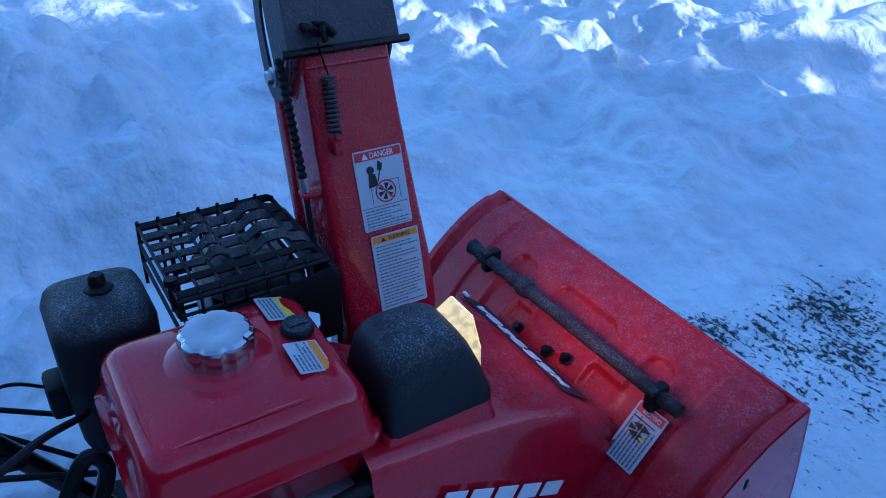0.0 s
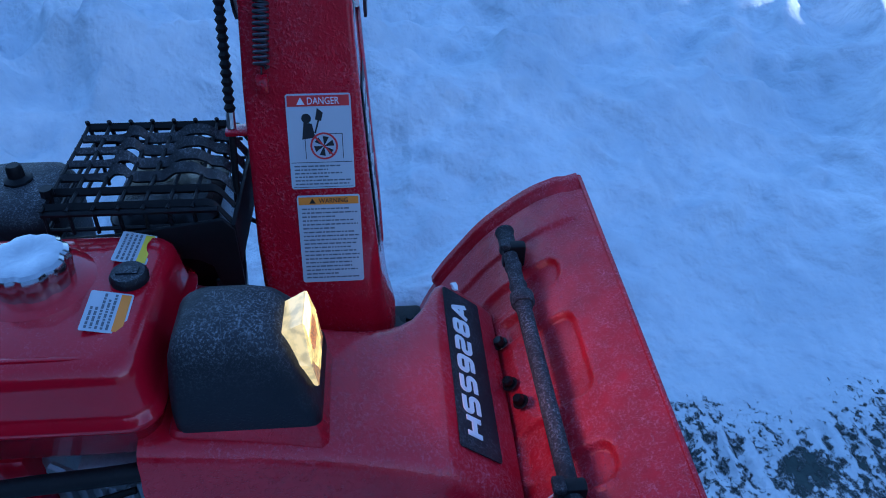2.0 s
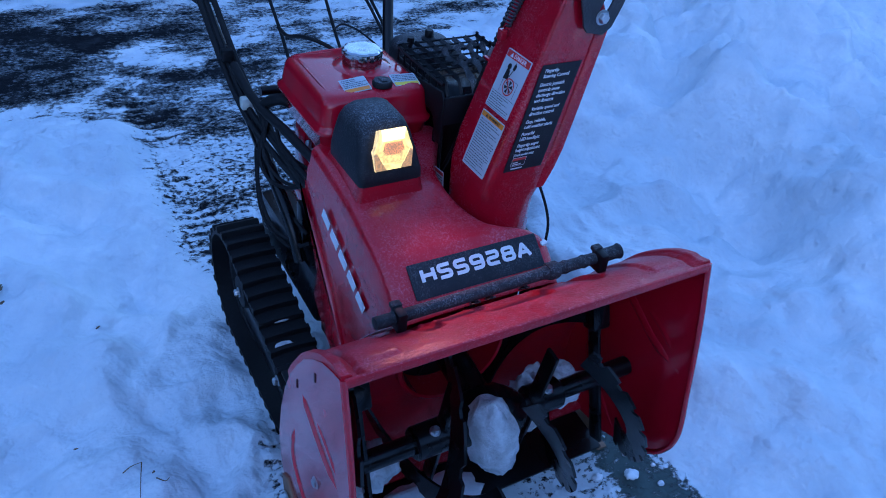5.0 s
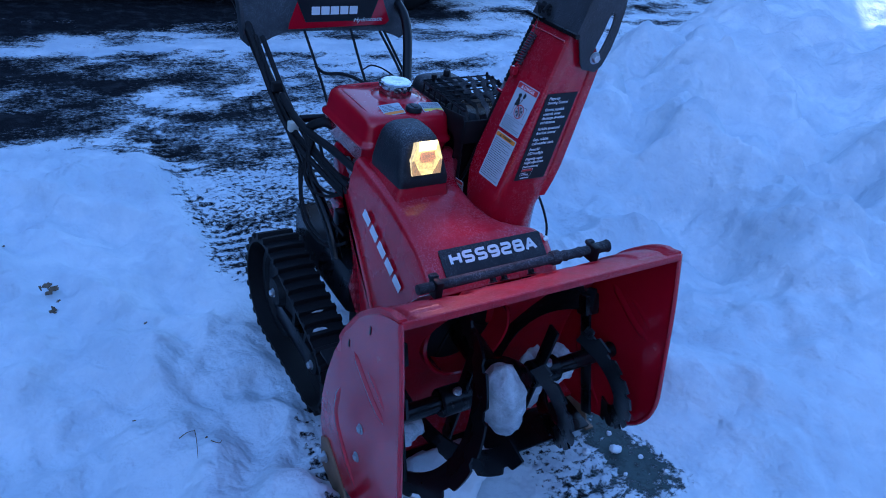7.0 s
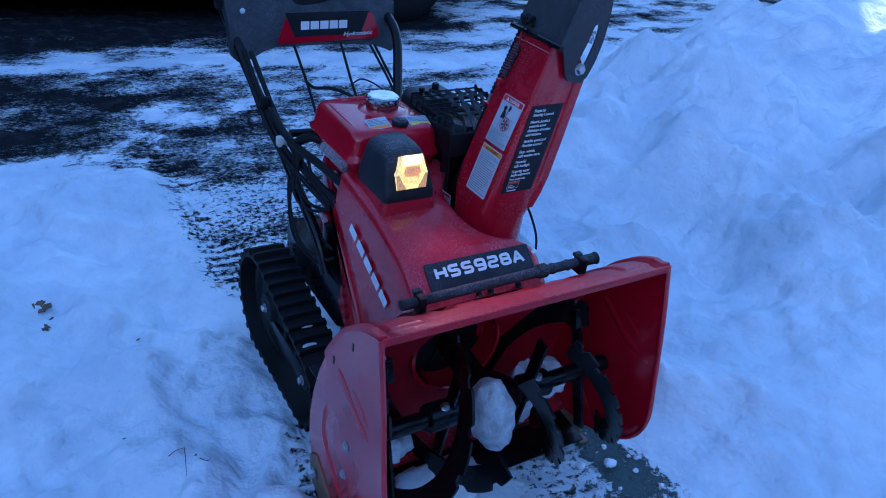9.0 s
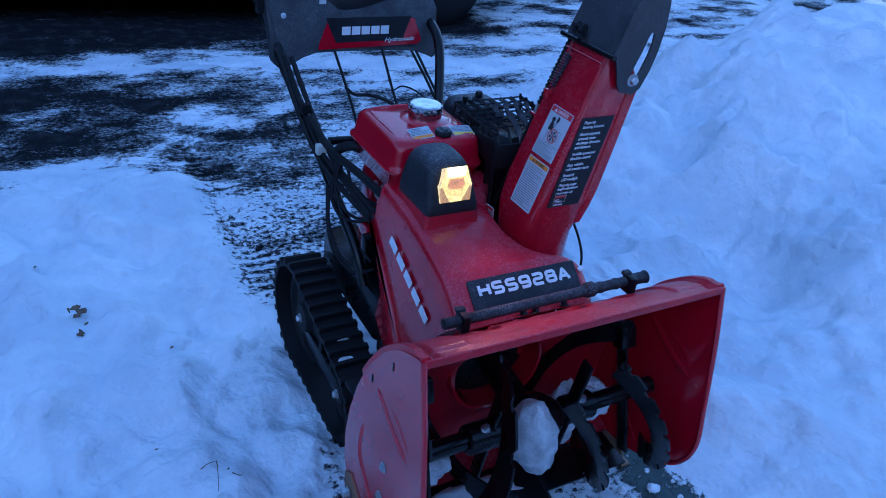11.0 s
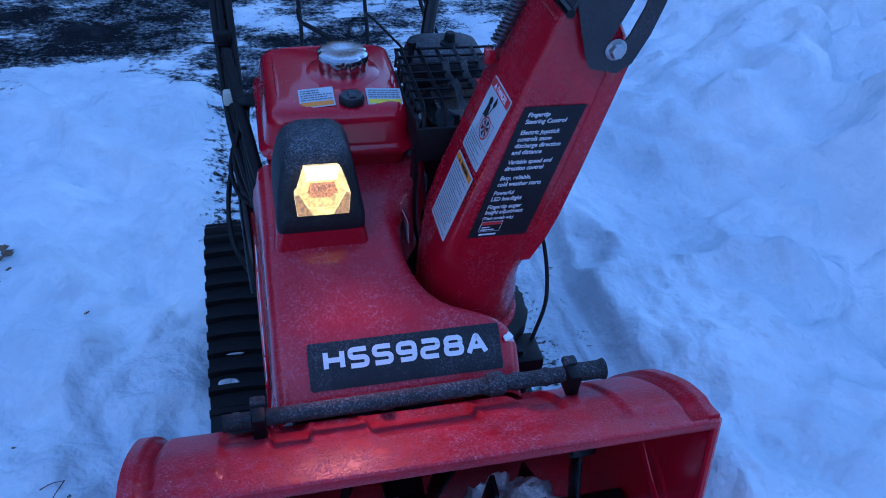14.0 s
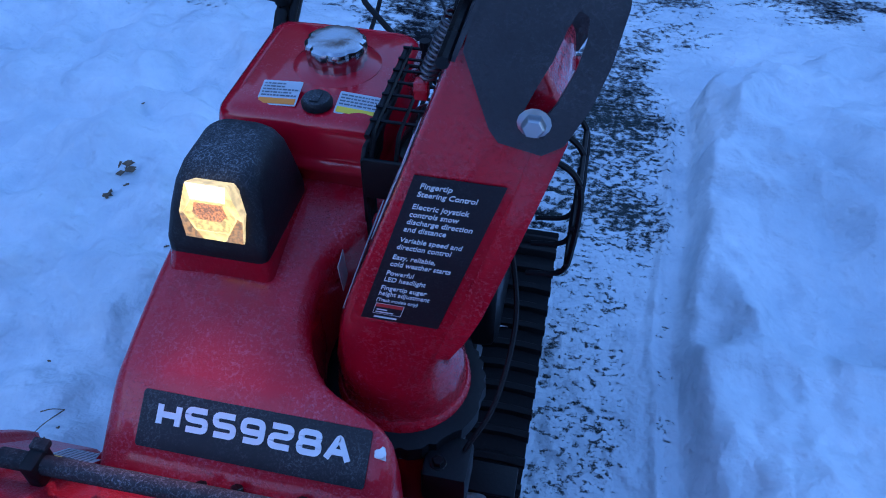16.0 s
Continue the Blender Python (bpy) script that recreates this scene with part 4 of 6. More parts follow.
lm = frame_of((-0.0945, 0.3925, 0.734), (1, 0, 0), (0, 0.010, 0.081))
LENS = [(-0.0375, 0.0), (0.0375, 0.0), (0.0405, 0.034), (0.025, 0.081), (-0.025, 0.081), (-0.0405, 0.034)]
bm = loft(bmesh.new(), [[lm @ V(u * 0.92, 0.022 if v < 0.02 else 0.045 if v < 0.05 else 0.062, -0.045) for u, v in LENS], [lm @ V(u, v, -0.001) for u, v in LENS], [lm @ V(u * 0.985, 0.001 + v * 0.98, 0.0) for u, v in LENS]])
reflector = part("reflector", bm, lamp_block, lamp, "glowing warm lens block", smooth=False)
HEX = [(-0.0335, 0.038), (-0.0205, 0.0135), (0.0205, 0.0135), (0.0335, 0.038), (0.021, 0.0575), (-0.021, 0.0575)]


def facet(name, pts, material, d=0.0012):
    return part(name, plate(bmesh.new(), pts, d, lm), material, reflector, smooth=False)


facet("upper_facet", [(-0.0245, 0.0805), (0.0245, 0.0805), (0.0215, 0.058), (-0.0215, 0.058)], lamp_top)
for s in (-1, 1):
    facet("shoulder_facet", [(s * 0.0255, 0.079), (s * 0.0395, 0.0365), (s * 0.0345, 0.0382), (s * 0.0222, 0.0575)][::s], lamp_shoulder)
    facet("corner_facet", [(s * 0.0395, 0.0335), (s * 0.0368, 0.0008), (s * 0.0150, 0.0008), (s * 0.0212, 0.0128), (s * 0.0342, 0.0368)][::s], lamp_side, 0.0008)
facet("lower_facet", [(-0.0140, 0.0008), (0.0140, 0.0008), (0.0200, 0.0125), (-0.0200, 0.0125)], lamp_shoulder, 0.0009)
bulb = facet("bulb_window", HEX, lamp_glow, 0.0010)
part("bulb_shade", plate(bmesh.new(), [(-0.0215, 0.040), (-0.013, 0.0305), (0.013, 0.0305), (0.0215, 0.040), (0.0175, 0.0545), (-0.0175, 0.0545)], 0.0012, lm @ Matrix.Translation((0, 0, 0.0005))), lamp_core, bulb, smooth=False)
bm = bmesh.new()
for (u0, v0), (u1, v1) in zip(HEX, HEX[1:] + HEX[:1]):
    tube(bm, [lm @ V(u0, v0, 0.0012), lm @ V(u1, v1, 0.0012)], 0.0010, 6, 1)
part("bright_edge", bm, lamp_shoulder, bulb)
light = new("headlight_beam", bpy.data.lights.new("headlight_beam", "SPOT"))
light.data.energy, light.data.color, light.data.spot_size, light.data.spot_blend, light.data.shadow_soft_size = 1.7, (1.0, 0.34, 0.26), radians(95), 1.0, 0.07
light.matrix_world = look((-0.0945, 0.380, 0.775), (0.0, -0.2, 0.60))

# fuel tank
tank = tagged(new("fuel_tank"), "glossy red fuel tank with frost specks")
tank.parent = blower
rings = []
for z, x0, x1, y0, y1, r in ((0.655, -0.145, 0.045, 0.58, 0.80, 0.03), (0.680, -0.163, 0.065, 0.563, 0.815, 0.032), (0.722, -0.170, 0.073, 0.556, 0.824, 0.03), (0.729, -0.178, 0.080, 0.549, 0.831, 0.034), (0.736, -0.178, 0.080, 0.549, 0.831, 0.034), (0.741, -0.170, 0.073, 0.556, 0.824, 0.03), (0.748, -0.168, 0.072, 0.558, 0.822, 0.028), (0.779, -0.163, 0.069, 0.563, 0.817, 0.027), (0.789, -0.160, 0.067, 0.566, 0.814, 0.027), (0.796, -0.154, 0.062, 0.572, 0.808, 0.026), (0.7995, -0.147, 0.057, 0.579, 0.801, 0.025), (0.8010, -0.137, 0.050, 0.589, 0.791, 0.024), (0.8035, -0.110, 0.038, 0.61, 0.77, 0.022), (0.805, -0.085, 0.02, 0.63, 0.75, 0.02)):
    rings.append([V(x, y, z) for x, y in rounded(x0, x1, y0, y1, r, 5)])
part("tank_body", loft(bmesh.new(), rings), red_wet, tank, sharp=60)
for x0, y0, x1, y1 in ((-0.140, 0.610, -0.140, 0.785), (-0.128, 0.797, 0.045, 0.797), (-0.105, 0.785, -0.072, 0.745)):
    bm = tube(bmesh.new(), [(x0, y0, 0.7995), ((x0 + x1) / 2, (y0 + y1) / 2, 0.8005), (x1, y1, 0.7995)], lambda t: 0.0008 + 0.0026 * min(1.0, 6 * t, 6 * (1 - t)), 8, 8)
    for v in bm.verts:
        v.co.z = 0.7995 + (v.co.z - 0.7995) * 0.8
    part("pressed_ridge", bm, red_wet, tank)
bm = lathe(bmesh.new(), [(0.061, 0.800), (0.062, 0.805), (0.052, 0.809), (0.04, 0.810)], Matrix.Translation((-0.027, 0.695, 0)), 28)
part("filler_neck", bm, red, tank)
bm = lathe(bmesh.new(), [(0.038, 0.806), (0.0405, 0.809), (0.0415, 0.822), (0.0430, 0.834), (0.0415, 0.8400), (0.037, 0.8430), (0.025, 0.8440), (0.012, 0.8425)], Matrix.Translation((-0.027, 0.695, 0)), 96, lambda a: 1.015 - 0.075 * max(0.0, math.cos(8 * a)) ** 1.5)
part("filler_cap", bm, chrome, tank, "scalloped chrome filler cap", sharp=25)
bm = lathe(bmesh.new(), [(0.0205, 0.802), (0.021, 0.809), (0.018, 0.814), (0.012, 0.8145)], Matrix.Translation((-0.025, 0.597, 0)), 22)
box(bm, (-0.031, 0.585, 0.8135), (-0.019, 0.609, 0.8165), 0.001)
part("fuel_gauge", bm, frost_plastic, tank, "round black fuel gauge")


def small_label(parent, m, w, h, head, head_at, rnd, rows=7, name="label", label="white printed sticker"):
    """A sticker with rows of fine print and a coloured head."""
    bm = plate(bmesh.new(), rounded(0, w, 0, h, 0.002), 0.0007, m)
    ob = part(name, bm, white_label, parent, label, smooth=False)
    bm = bmesh.new()
    strip(bm, *head_at, 0.0011)
    bmesh.ops.transform(bm, matrix=m, verts=bm.verts)
    part("head", bm, head, ob, smooth=False)
    bm = bmesh.new()
    if head_at[2] - head_at[0] < w * 0.6:
        x0, x1 = (0.003, head_at[0] - 0.002) if head_at[0] > w / 2 else (head_at[2] + 0.002, w - 0.003)
        print_lines(bm, x0, 0.003, x1, h - 0.003, rows, rnd, 0.5, 0.0012)
    else:
        y0, y1 = (0.003, head_at[1] - 0.002) if head_at[1] > h / 2 else (head_at[3] + 0.002, h - 0.003)
        print_lines(bm, 0.003, y0, w - 0.003, y1, rows, rnd, 0.5, 0.0012)
    bmesh.ops.transform(bm, matrix=m, verts=bm.verts)
    part("fine_print", bm, grey_ink, ob, smooth=False)
    return ob


rnd = random.Random(5)
small_label(tank, frame_of((-0.108, 0.586, 0.7985), (1, 0, 0.07), (0, 1, 0.25)) , 0.056, 0.043, orange_label, (0.002, 0.002, 0.054, 0.012), rnd, 5, "warning_label")
small_label(tank, frame_of((0.0, 0.586, 0.8005), (1, 0.0, -0.06), (0, 1, 0.25)), 0.058, 0.038, yellow_label, (0.002, 0.002, 0.056, 0.012), rnd, 4, "caution_label")

# engine below the tank
engine = tagged(new("engine"), "cast aluminium engine with red fan cover")
engine.parent = blower
bm = boxed((-0.13, 0.58, 0.36), (0.08, 0.72, 0.64), 0.02)
part("block", bm, cast, engine)
for k in range(7):
    bm = boxed((-0.142, 0.585 + 0.017 * k, 0.44), (-0.12, 0.592 + 0.017 * k, 0.60), 0.002)
    part("cooling_fin", bm, cast, engine)
bm = bmesh.new()
lathe(bm, [(0.10, 0.0), (0.115, 0.01), (0.115, 0.06), (0.09, 0.075), (0.03, 0.078)], Matrix.Translation((-0.03, 0.73, 0.53)) @ pose(0, 0, 0, -90), 24)
box(bm, (-0.15, 0.715, 0.40), (0.02, 0.79, 0.655), 0.015)
part("fan_cover", bm, red, engine)
bm = boxed((-0.16, 0.585, 0.615), (-0.02, 0.66, 0.65), 0.006)
tube(bm, [(-0.158, 0.60, 0.63), (-0.165, 0.645, 0.635), (-0.15, 0.69, 0.645)], 0.007, 8)
part("carburettor", bm, cast, engine)
part("bolt", bolt_bm((-0.16, 0.615, 0.633), (-1, 0, 0), 0.011, 0.01), zinc, engine)
bm = bmesh.new()
tube(bm, [(-0.160, 0.53, 0.655), (-0.182, 0.60, 0.668), (-0.194, 0.70, 0.672), (-0.205, 0.81, 0.668), (-0.215, 0.90, 0.68), (-0.225, 0.97, 0.715)], 0.0105, 12)
part("cable_sleeve", bm, rubber, engine)
bm = boxed((0.0, 0.58, 0.36), (0.24, 0.78, 0.66), 0.02)
part("crankcase", bm, black_steel, engine)
bm = boxed((-0.2, 0.53, 0.26), (0.2, 0.92, 0.40), 0.02)
part("engine_bed", bm, black_steel, engine)
bm = bmesh.new()
box(bm, (-0.166, 0.69, 0.475), (-0.150, 0.76, 0.51), 0.003)
part("dipstick_tag", bm, red, engine)

bm = boxed((0.055, 0.545, 0.60), (0.118, 0.60, 0.682), 0.012)
part("cylinder_cover", bm, mat("grey_cast_cover", (0.12, 0.14, 0.17), 0.5, 0.3, vary=0.2), engine)
# small safety sticker on the edge of the cut-out
sm = frame_of((0.0420, 0.468, 0.628), (0.10, -0.99, 0.0), (-0.08, 0.0, 1.0))
small_label(hood, sm, 0.034, 0.046, red_label, (0.002, 0.036, 0.032, 0.044), rnd, 5, "danger_label", "small white sticker on the hood edge")

# muffler and its guard
muffler = tagged(new("muffler"), "black muffler under a barred louvred guard")
muffler.parent = blower
rings = []
for z, x0, x1, y0, y1 in ((0.55, 0.10, 0.235, 0.53, 0.655), (0.62, 0.095, 0.24, 0.525, 0.660), (0.785, 0.095, 0.24, 0.525, 0.660), (0.80, 0.11, 0.225, 0.54, 0.645)):
    rings.append([V(x, y, z) for x, y in rounded(x0, x1, y0, y1, 0.03)])
part("muffler_body", loft(bmesh.new(), rings), black_steel, muffler)
GX0, GX1, GY0, GY1, GZ1 = 0.070, 0.262, 0.512, 0.712, 0.833
for k in range(7):
    # cross bars over the top, each bent down at the far side
    y = GY1 - k * (GY1 - GY0) / 7
    bm = tube(bmesh.new(), [(GX0 - 0.003, y, GZ1 - 0.034), (GX0, y, GZ1 - 0.004), (GX0 + 0.010, y, GZ1 - 0.001), (GX1 - 0.012, y, GZ1 - 0.001), (GX1 + 0.003, y, GZ1 + 0.006)], 0.0024, 6, 3)
    part("guard_bar", bm, black_plastic, muffler)
    bm = tube(bmesh.new(), [(GX1, y, GZ1 + 0.008), (GX1 + 0.008, y, GZ1 - 0.03), (GX1 + 0.010, y, GZ1 - 0.10)], 0.0028, 6, 3)
    part("guard_post", bm, black_plastic, muffler)
for k in range(7):
    # long slats from the rear to the front edge; the middle ones swell into wavy louvres
    x = GX0 + 0.004 + k * (GX1 - GX0 - 0.004) / 6
    rows = []
    wavy = 1.0 if 1 < k < 6 else 0.0
    for y in np.linspace(GY1, GY0 - 0.012, 45):
        u = (GY1 - y) / (GY1 - GY0)
        mid = float(step(np.array(u), 0.22, 0.32)) * wavy
        hump = 0.012 * mid * (math.exp(-((u - 0.36) / 0.06) ** 4) + math.exp(-((u - 0.76) / 0.11) ** 4))
        drop = 0.030 * float(step(np.array(u), 0.93, 1.08)) ** 1.5
        w = 0.0022 + 0.0016 * mid
        z = GZ1 + hump - drop
        rows.append([V(x - w, y, z - 0.003 * mid - 0.003), V(x + w, y, z + 0.004), V(x + w + 0.002, y, z + 0.001), V(x - w + 0.002, y, z - 0.003 * mid - 0.007)])
    part("louvre", loft(bmesh.new(), rows), guard_frost if wavy else black_plastic, muffler)
for zz, inset in ((0.803, 0.0), (0.772, 0.004)):
    bm = bmesh.new()
    tube(bm, [(GX0 - inset, GY1, zz), (GX0 - inset, GY0, zz)], 0.0026, 6, 1)
    tube(bm, [(GX1 + 0.009, GY1, zz), (GX1 + 0.009, GY0, zz)], 0.0026, 6, 1)
    tube(bm, [(GX0, GY1 + 0.001, zz), (GX1 + 0.009, GY1 + 0.001, zz)], 0.0026, 6, 1)
    part("guard_rail", bm, black_plastic, muffler)
bm = bmesh.new()
tube(bm, [(GX1 + 0.004, GY1 + 0.002, GZ1 - 0.006), (GX1 + 0.004, GY0, GZ1 - 0.006)], 0.0040, 6, 1)
part("guard_rim", bm, black_plastic, muffler)
bm = tube(bmesh.new(), [(GX0 - 0.002, GY1 + 0.002, GZ1 - 0.006), (GX0 - 0.002, GY0, GZ1 - 0.006)], 0.0040, 6, 1)
part("guard_rim", bm, black_plastic, muffler)
# solid skirt towards the tank, dropping to the front, with an open foot
bm = bmesh.new()
plate(bm, [(GY0 - 0.016, 0.700), (GY0 - 0.016, 0.800), (GY0 - 0.004, 0.815), (0.64, 0.797), (0.70, 0.794), (0.70, 0.784), (0.60, 0.765), (0.545, 0.755), (0.530, 0.745), (0.523, 0.700)], 0.006, Matrix(((0, 0, 1, GX0 - 0.008), (1, 0, 0, 0), (0, 1, 0, 0), (0, 0, 0, 1))), 0.0015)
box(bm, (GX0 - 0.006, GY0 - 0.018, 0.745), (GX1 + 0.006, GY0 - 0.011, 0.806), 0.003)
part("guard_skirt", bm, black_plastic, muffler)
for y in (0.500, 0.528):
    bm = tube(bmesh.new(), [(GX0 - 0.004, y, 0.72), (GX0 - 0.002, y, 0.63), (GX0 + 0.01, y, 0.56)], 0.004, 6)
    part("guard_leg", bm, black_plastic, muffler)
for zz in (0.700, 0.665):
    bm = tube(bmesh.new(), [(GX0 - 0.003, 0.500, zz), (GX0 - 0.003, 0.528, zz)], 0.003, 6, 1)
    part("guard_rung", bm, black_plastic, muffler)
for y in (0.545, 0.605, 0.66):
    bm = tube(bmesh.new(), [(0.265, y, 0.815), (0.315, y, 0.79), (0.332, y, 0.75), (0.332, y, 0.66), (0.322, y, 0.612), (0.275, y, 0.60)], 0.0042, 6)
    part("guard_hoop", bm, black_plastic, muffler)
for z in (0.63, 0.70, 0.77):
    bm = tube(bmesh.new(), [(0.328, 0.54, z), (0.328, 0.665, z)], 0.0038, 6, 1)
    part("guard_rail", bm, black_plastic, muffler)
# recoil starter handle and cable hoop behind the tank
bm = tube(bmesh.new(), [(-0.06, 0.957, 0.587), (-0.05, 0.905, 0.662), (-0.041, 0.862, 0.732), (-0.038, 0.842, 0.722), (-0.04, 0.845, 0.69), (-0.05, 0.888, 0.61), (-0.058, 0.93, 0.560), (-0.06, 0.957, 0.583)], 0.0095, 8)
part("starter_handle", bm, black_plastic, engine)
bm = tube(bmesh.new(), [(0.158, 0.925, 0.585), (0.14, 0.97, 0.603), (0.13, 1.018, 0.575), (0.13, 1.05, 0.52), (0.13, 1.078, 0.47), (0.13, 1.10, 0.40)], 0.0115, 8)
part("cable_hoop", bm, rubber, engine)

# air cleaner
cleaner = tagged(new("air_cleaner"), "frosted black air cleaner box with a knob")
cleaner.parent = blower
rings = []
for z, g, r in ((0.585, -0.01, 0.03), (0.60, -0.006, 0.03), (0.70, -0.001, 0.03), (0.775, 0.0, 0.03), (0.793, -0.006, 0.03), (0.801, -0.02, 0.025), (0.803, -0.045, 0.015)):
    rings.append([V(x, y, z) for x, y in rounded(0.105 - g, 0.247 + g, 0.728 - g, 0.858 + g, r)])
part("cover", loft(bmesh.new(), rings), frost_plastic, cleaner, sharp=60)
bm = lathe(bmesh.new(), [(0.019, 0.800), (0.018, 0.806), (0.011, 0.810), (0.0105, 0.822), (0.008, 0.826)], Matrix.Translation((0.182, 0.786, 0)), 8)
part("knob", bm, black_plastic, cleaner)
bm = boxed((0.15, 0.845, 0.635), (0.202, 0.88, 0.69), 0.008)
tube(bm, [(0.198, 0.877, 0.661), (0.091, 0.917, 0.765), (0.06, 0.99, 0.775), (0.070, 1.08, 0.73)], 0.0025, 6)
part("choke_lever", bm, black_plastic, cleaner)
bm = tube(bmesh.new(), [(0.10, 0.84, 0.68), (0.074, 0.851, 0.696), (-0.02, 0.893, 0.765), (-0.062, 0.94, 0.775), (-0.072, 1.03, 0.745), (-0.072, 1.10, 0.74)], 0.0048, 8)
part("fuel_hose", bm, rubber, cleaner)
bm = bmesh.new()
tube(bm, [(0.09, 0.712, 0.80), (0.095, 0.712, 0.826), (0.095, 0.712, 0.838)], 0.005, 8, 1)
tube(bm, [(0.095, 0.712, 0.836), (0.095, 0.712, 0.846)], 0.008, 8, 1)
part("breather", bm, black_plastic, cleaner)

# discharge chute
chute = tagged(new("discharge_chute"), "tall red steel discharge chute with safety labels")
chute.parent = blower
CH = [  # z, x of the left face, x of the right edge, y of the front and back faces, corner radius
    (0.520, 0.050, 0.220, 0.312, 0.478, 0.080), (0.570, 0.050, 0.217, 0.308, 0.478, 0.080), (0.610, 0.055, 0.210, 0.308, 0.478, 0.07), (0.645, 0.064, 0.207, 0.318, 0.478, 0.045),
    (0.690, 0.075, 0.220, 0.324, 0.479, 0.020), (0.75, 0.094, 0.239, 0.328, 0.480, 0.010), (0.83, 0.123, 0.262, 0.334, 0.480, 0.008), (0.93, 0.158, 0.288, 0.340, 0.480, 0.008), (0.985, 0.177, 0.302, 0.343, 0.478, 0.008), (1.02, 0.189, 0.297, 0.344, 0.477, 0.008), (1.066, 0.205, 0.270, 0.345, 0.476, 0.008)]
rings = [[V(x, y, z) for x, y in rounded(x0, x1, y0, y1, r, 4)] for z, x0, x1, y0, y1, r in CH]
part("chute_body", loft(bmesh.new(), rings), red_speck, chute, sharp=50)


def left_at(z):
    return interp([(c[0], c[1]) for c in CH], z)


def right_at(z):
    return interp([(c[0], c[2]) for c in CH], z)


def front_at(z):
    return interp([(c[0], c[3]) for c in CH], z)


for yy in ("front", "back"):
    rows = []
    for z, k in ((0.672, 0.15), (0.71, 0.8), (0.75, 1.0), (0.83, 1.0), (0.93, 1.0), (0.985, 1.0)):
        y = front_at(z) if yy == "front" else 0.480
        s = -1 if yy == "front" else 1
        x = right_at(z)
        rows.append([V(x - 0.022, y + s * 0.001 * k, z), V(x - 0.018, y + s * 0.004 * k, z), V(x + 0.004 * k - 0.008 * (1 - k), y + s * 0.004 * k, z), V(x + 0.004 * k - 0.008 * (1 - k), y - s * 0.006, z), V(x - 0.022, y - s * 0.004, z)])
    part("flange", loft(bmesh.new(), rows), red_speck, chute)
# seam pressed across the upper front
bm = bmesh.new()
tube(bm, [(left_at(1.045) - 0.001, 0.35, 1.045), (left_at(1.045) - 0.001, 0.474, 1.045)], 0.0025, 6, 1)
part("seam", bm, red_speck, chute)
# rotating base with ring gear
base = lathe(bmesh.new(), [(0.090, 0.455), (0.095, 0.47), (0.098, 0.50), (0.093, 0.503), (0.090, 0.53), (0.0865, 0.535)], Matrix.Translation((0.135, 0.394, 0)), 36)
part("base_ring", base, red_speck, chute)
bm = lathe(bmesh.new(), [(0.098, 0.488), (0.110, 0.490), (0.110, 0.516), (0.094, 0.522)], Matrix.Translation((0.135, 0.394, 0)), 72, lambda a: 1 + 0.018 * (1 if math.sin(36 * a) > 0 else -1))
part("ring_gear", bm, black_plastic, chute, sharp=25)
bm = boxed((0.185, 0.265, 0.43), (0.245, 0.33, 0.50), 0.008)
tube(bm, [(0.215, 0.30, 0.44), (0.215, 0.30, 0.36), (0.21, 0.31, 0.30)], 0.025, 12, 1)
motor = part("turning_motor", bm, black_plastic, chute, "black chute turning motor")
part("bolt", bolt_bm((0.205, 0.285, 0.50), (0, 0, 1), 0.008, 0.009), black_steel, motor)
bm = bmesh.new()
tube(bm, [(0.235, 0.31, 0.50), (0.265, 0.35, 0.56), (0.275, 0.43, 0.62), (0.26, 0.50, 0.66), (0.24, 0.53, 0.70)], 0.0035, 6)
part("motor_cable", bm, rubber, chute)
bm = boxed((0.09, 0.315, 0.30), (0.2, 0.37, 0.47), 0.015)
part("chute_mount", bm, red, chute)

# deflector on top of the chute
defl = tagged(new("deflector"), "matte black steel deflector hinged on the chute")
defl.parent = blower
rows = []
for x, z, y0, y1 in ((0.204, 1.062, 0.326, 0.494), (0.212, 1.085, 0.326, 0.494), (0.228, 1.13, 0.328, 0.492), (0.249, 1.18, 0.330, 0.490), (0.273, 1.225, 0.332, 0.488), (0.299, 1.26, 0.334, 0.486)):
    rows.append([V(x, y0, z), V(x, y1, z), V(x + 0.004, y1, z - 0.001), V(x + 0.004, y0, z - 0.001)])
part("roof_plate", loft(bmesh.new(), rows), mat("deflector_black", (0.034, 0.036, 0.042), 0.36, vary=0.3, spec=0.4, dust=0.25, dust_colour=(0.005, 0.005, 0.006), fine=220.0, frost=0.14, film=0.15, frost_from=-0.6, bump=0.4, beads=0.9, bead=130.0), defl)
matte = bpy.data.materials["deflector_black"]
SIDE = [(0.214, 1.070), (0.238, 0.998), (0.247, 0.985), (0.285, 0.977), (0.303, 0.990), (0.320, 1.03), (0.330, 1.07), (0.336, 1.12), (0.334, 1.17), (0.325, 1.21), (0.304, 1.262), (0.275, 1.23), (0.246, 1.178), (0.223, 1.12)]
SLOT = [(0.262, 1.007), (0.274, 0.999), (0.292, 1.03), (0.304, 1.065), (0.3085, 1.09), (0.3085, 1.110), (0.300, 1.115), (0.293, 1.098), (0.285, 1.07), (0.275, 1.045), (0.266, 1.02)]
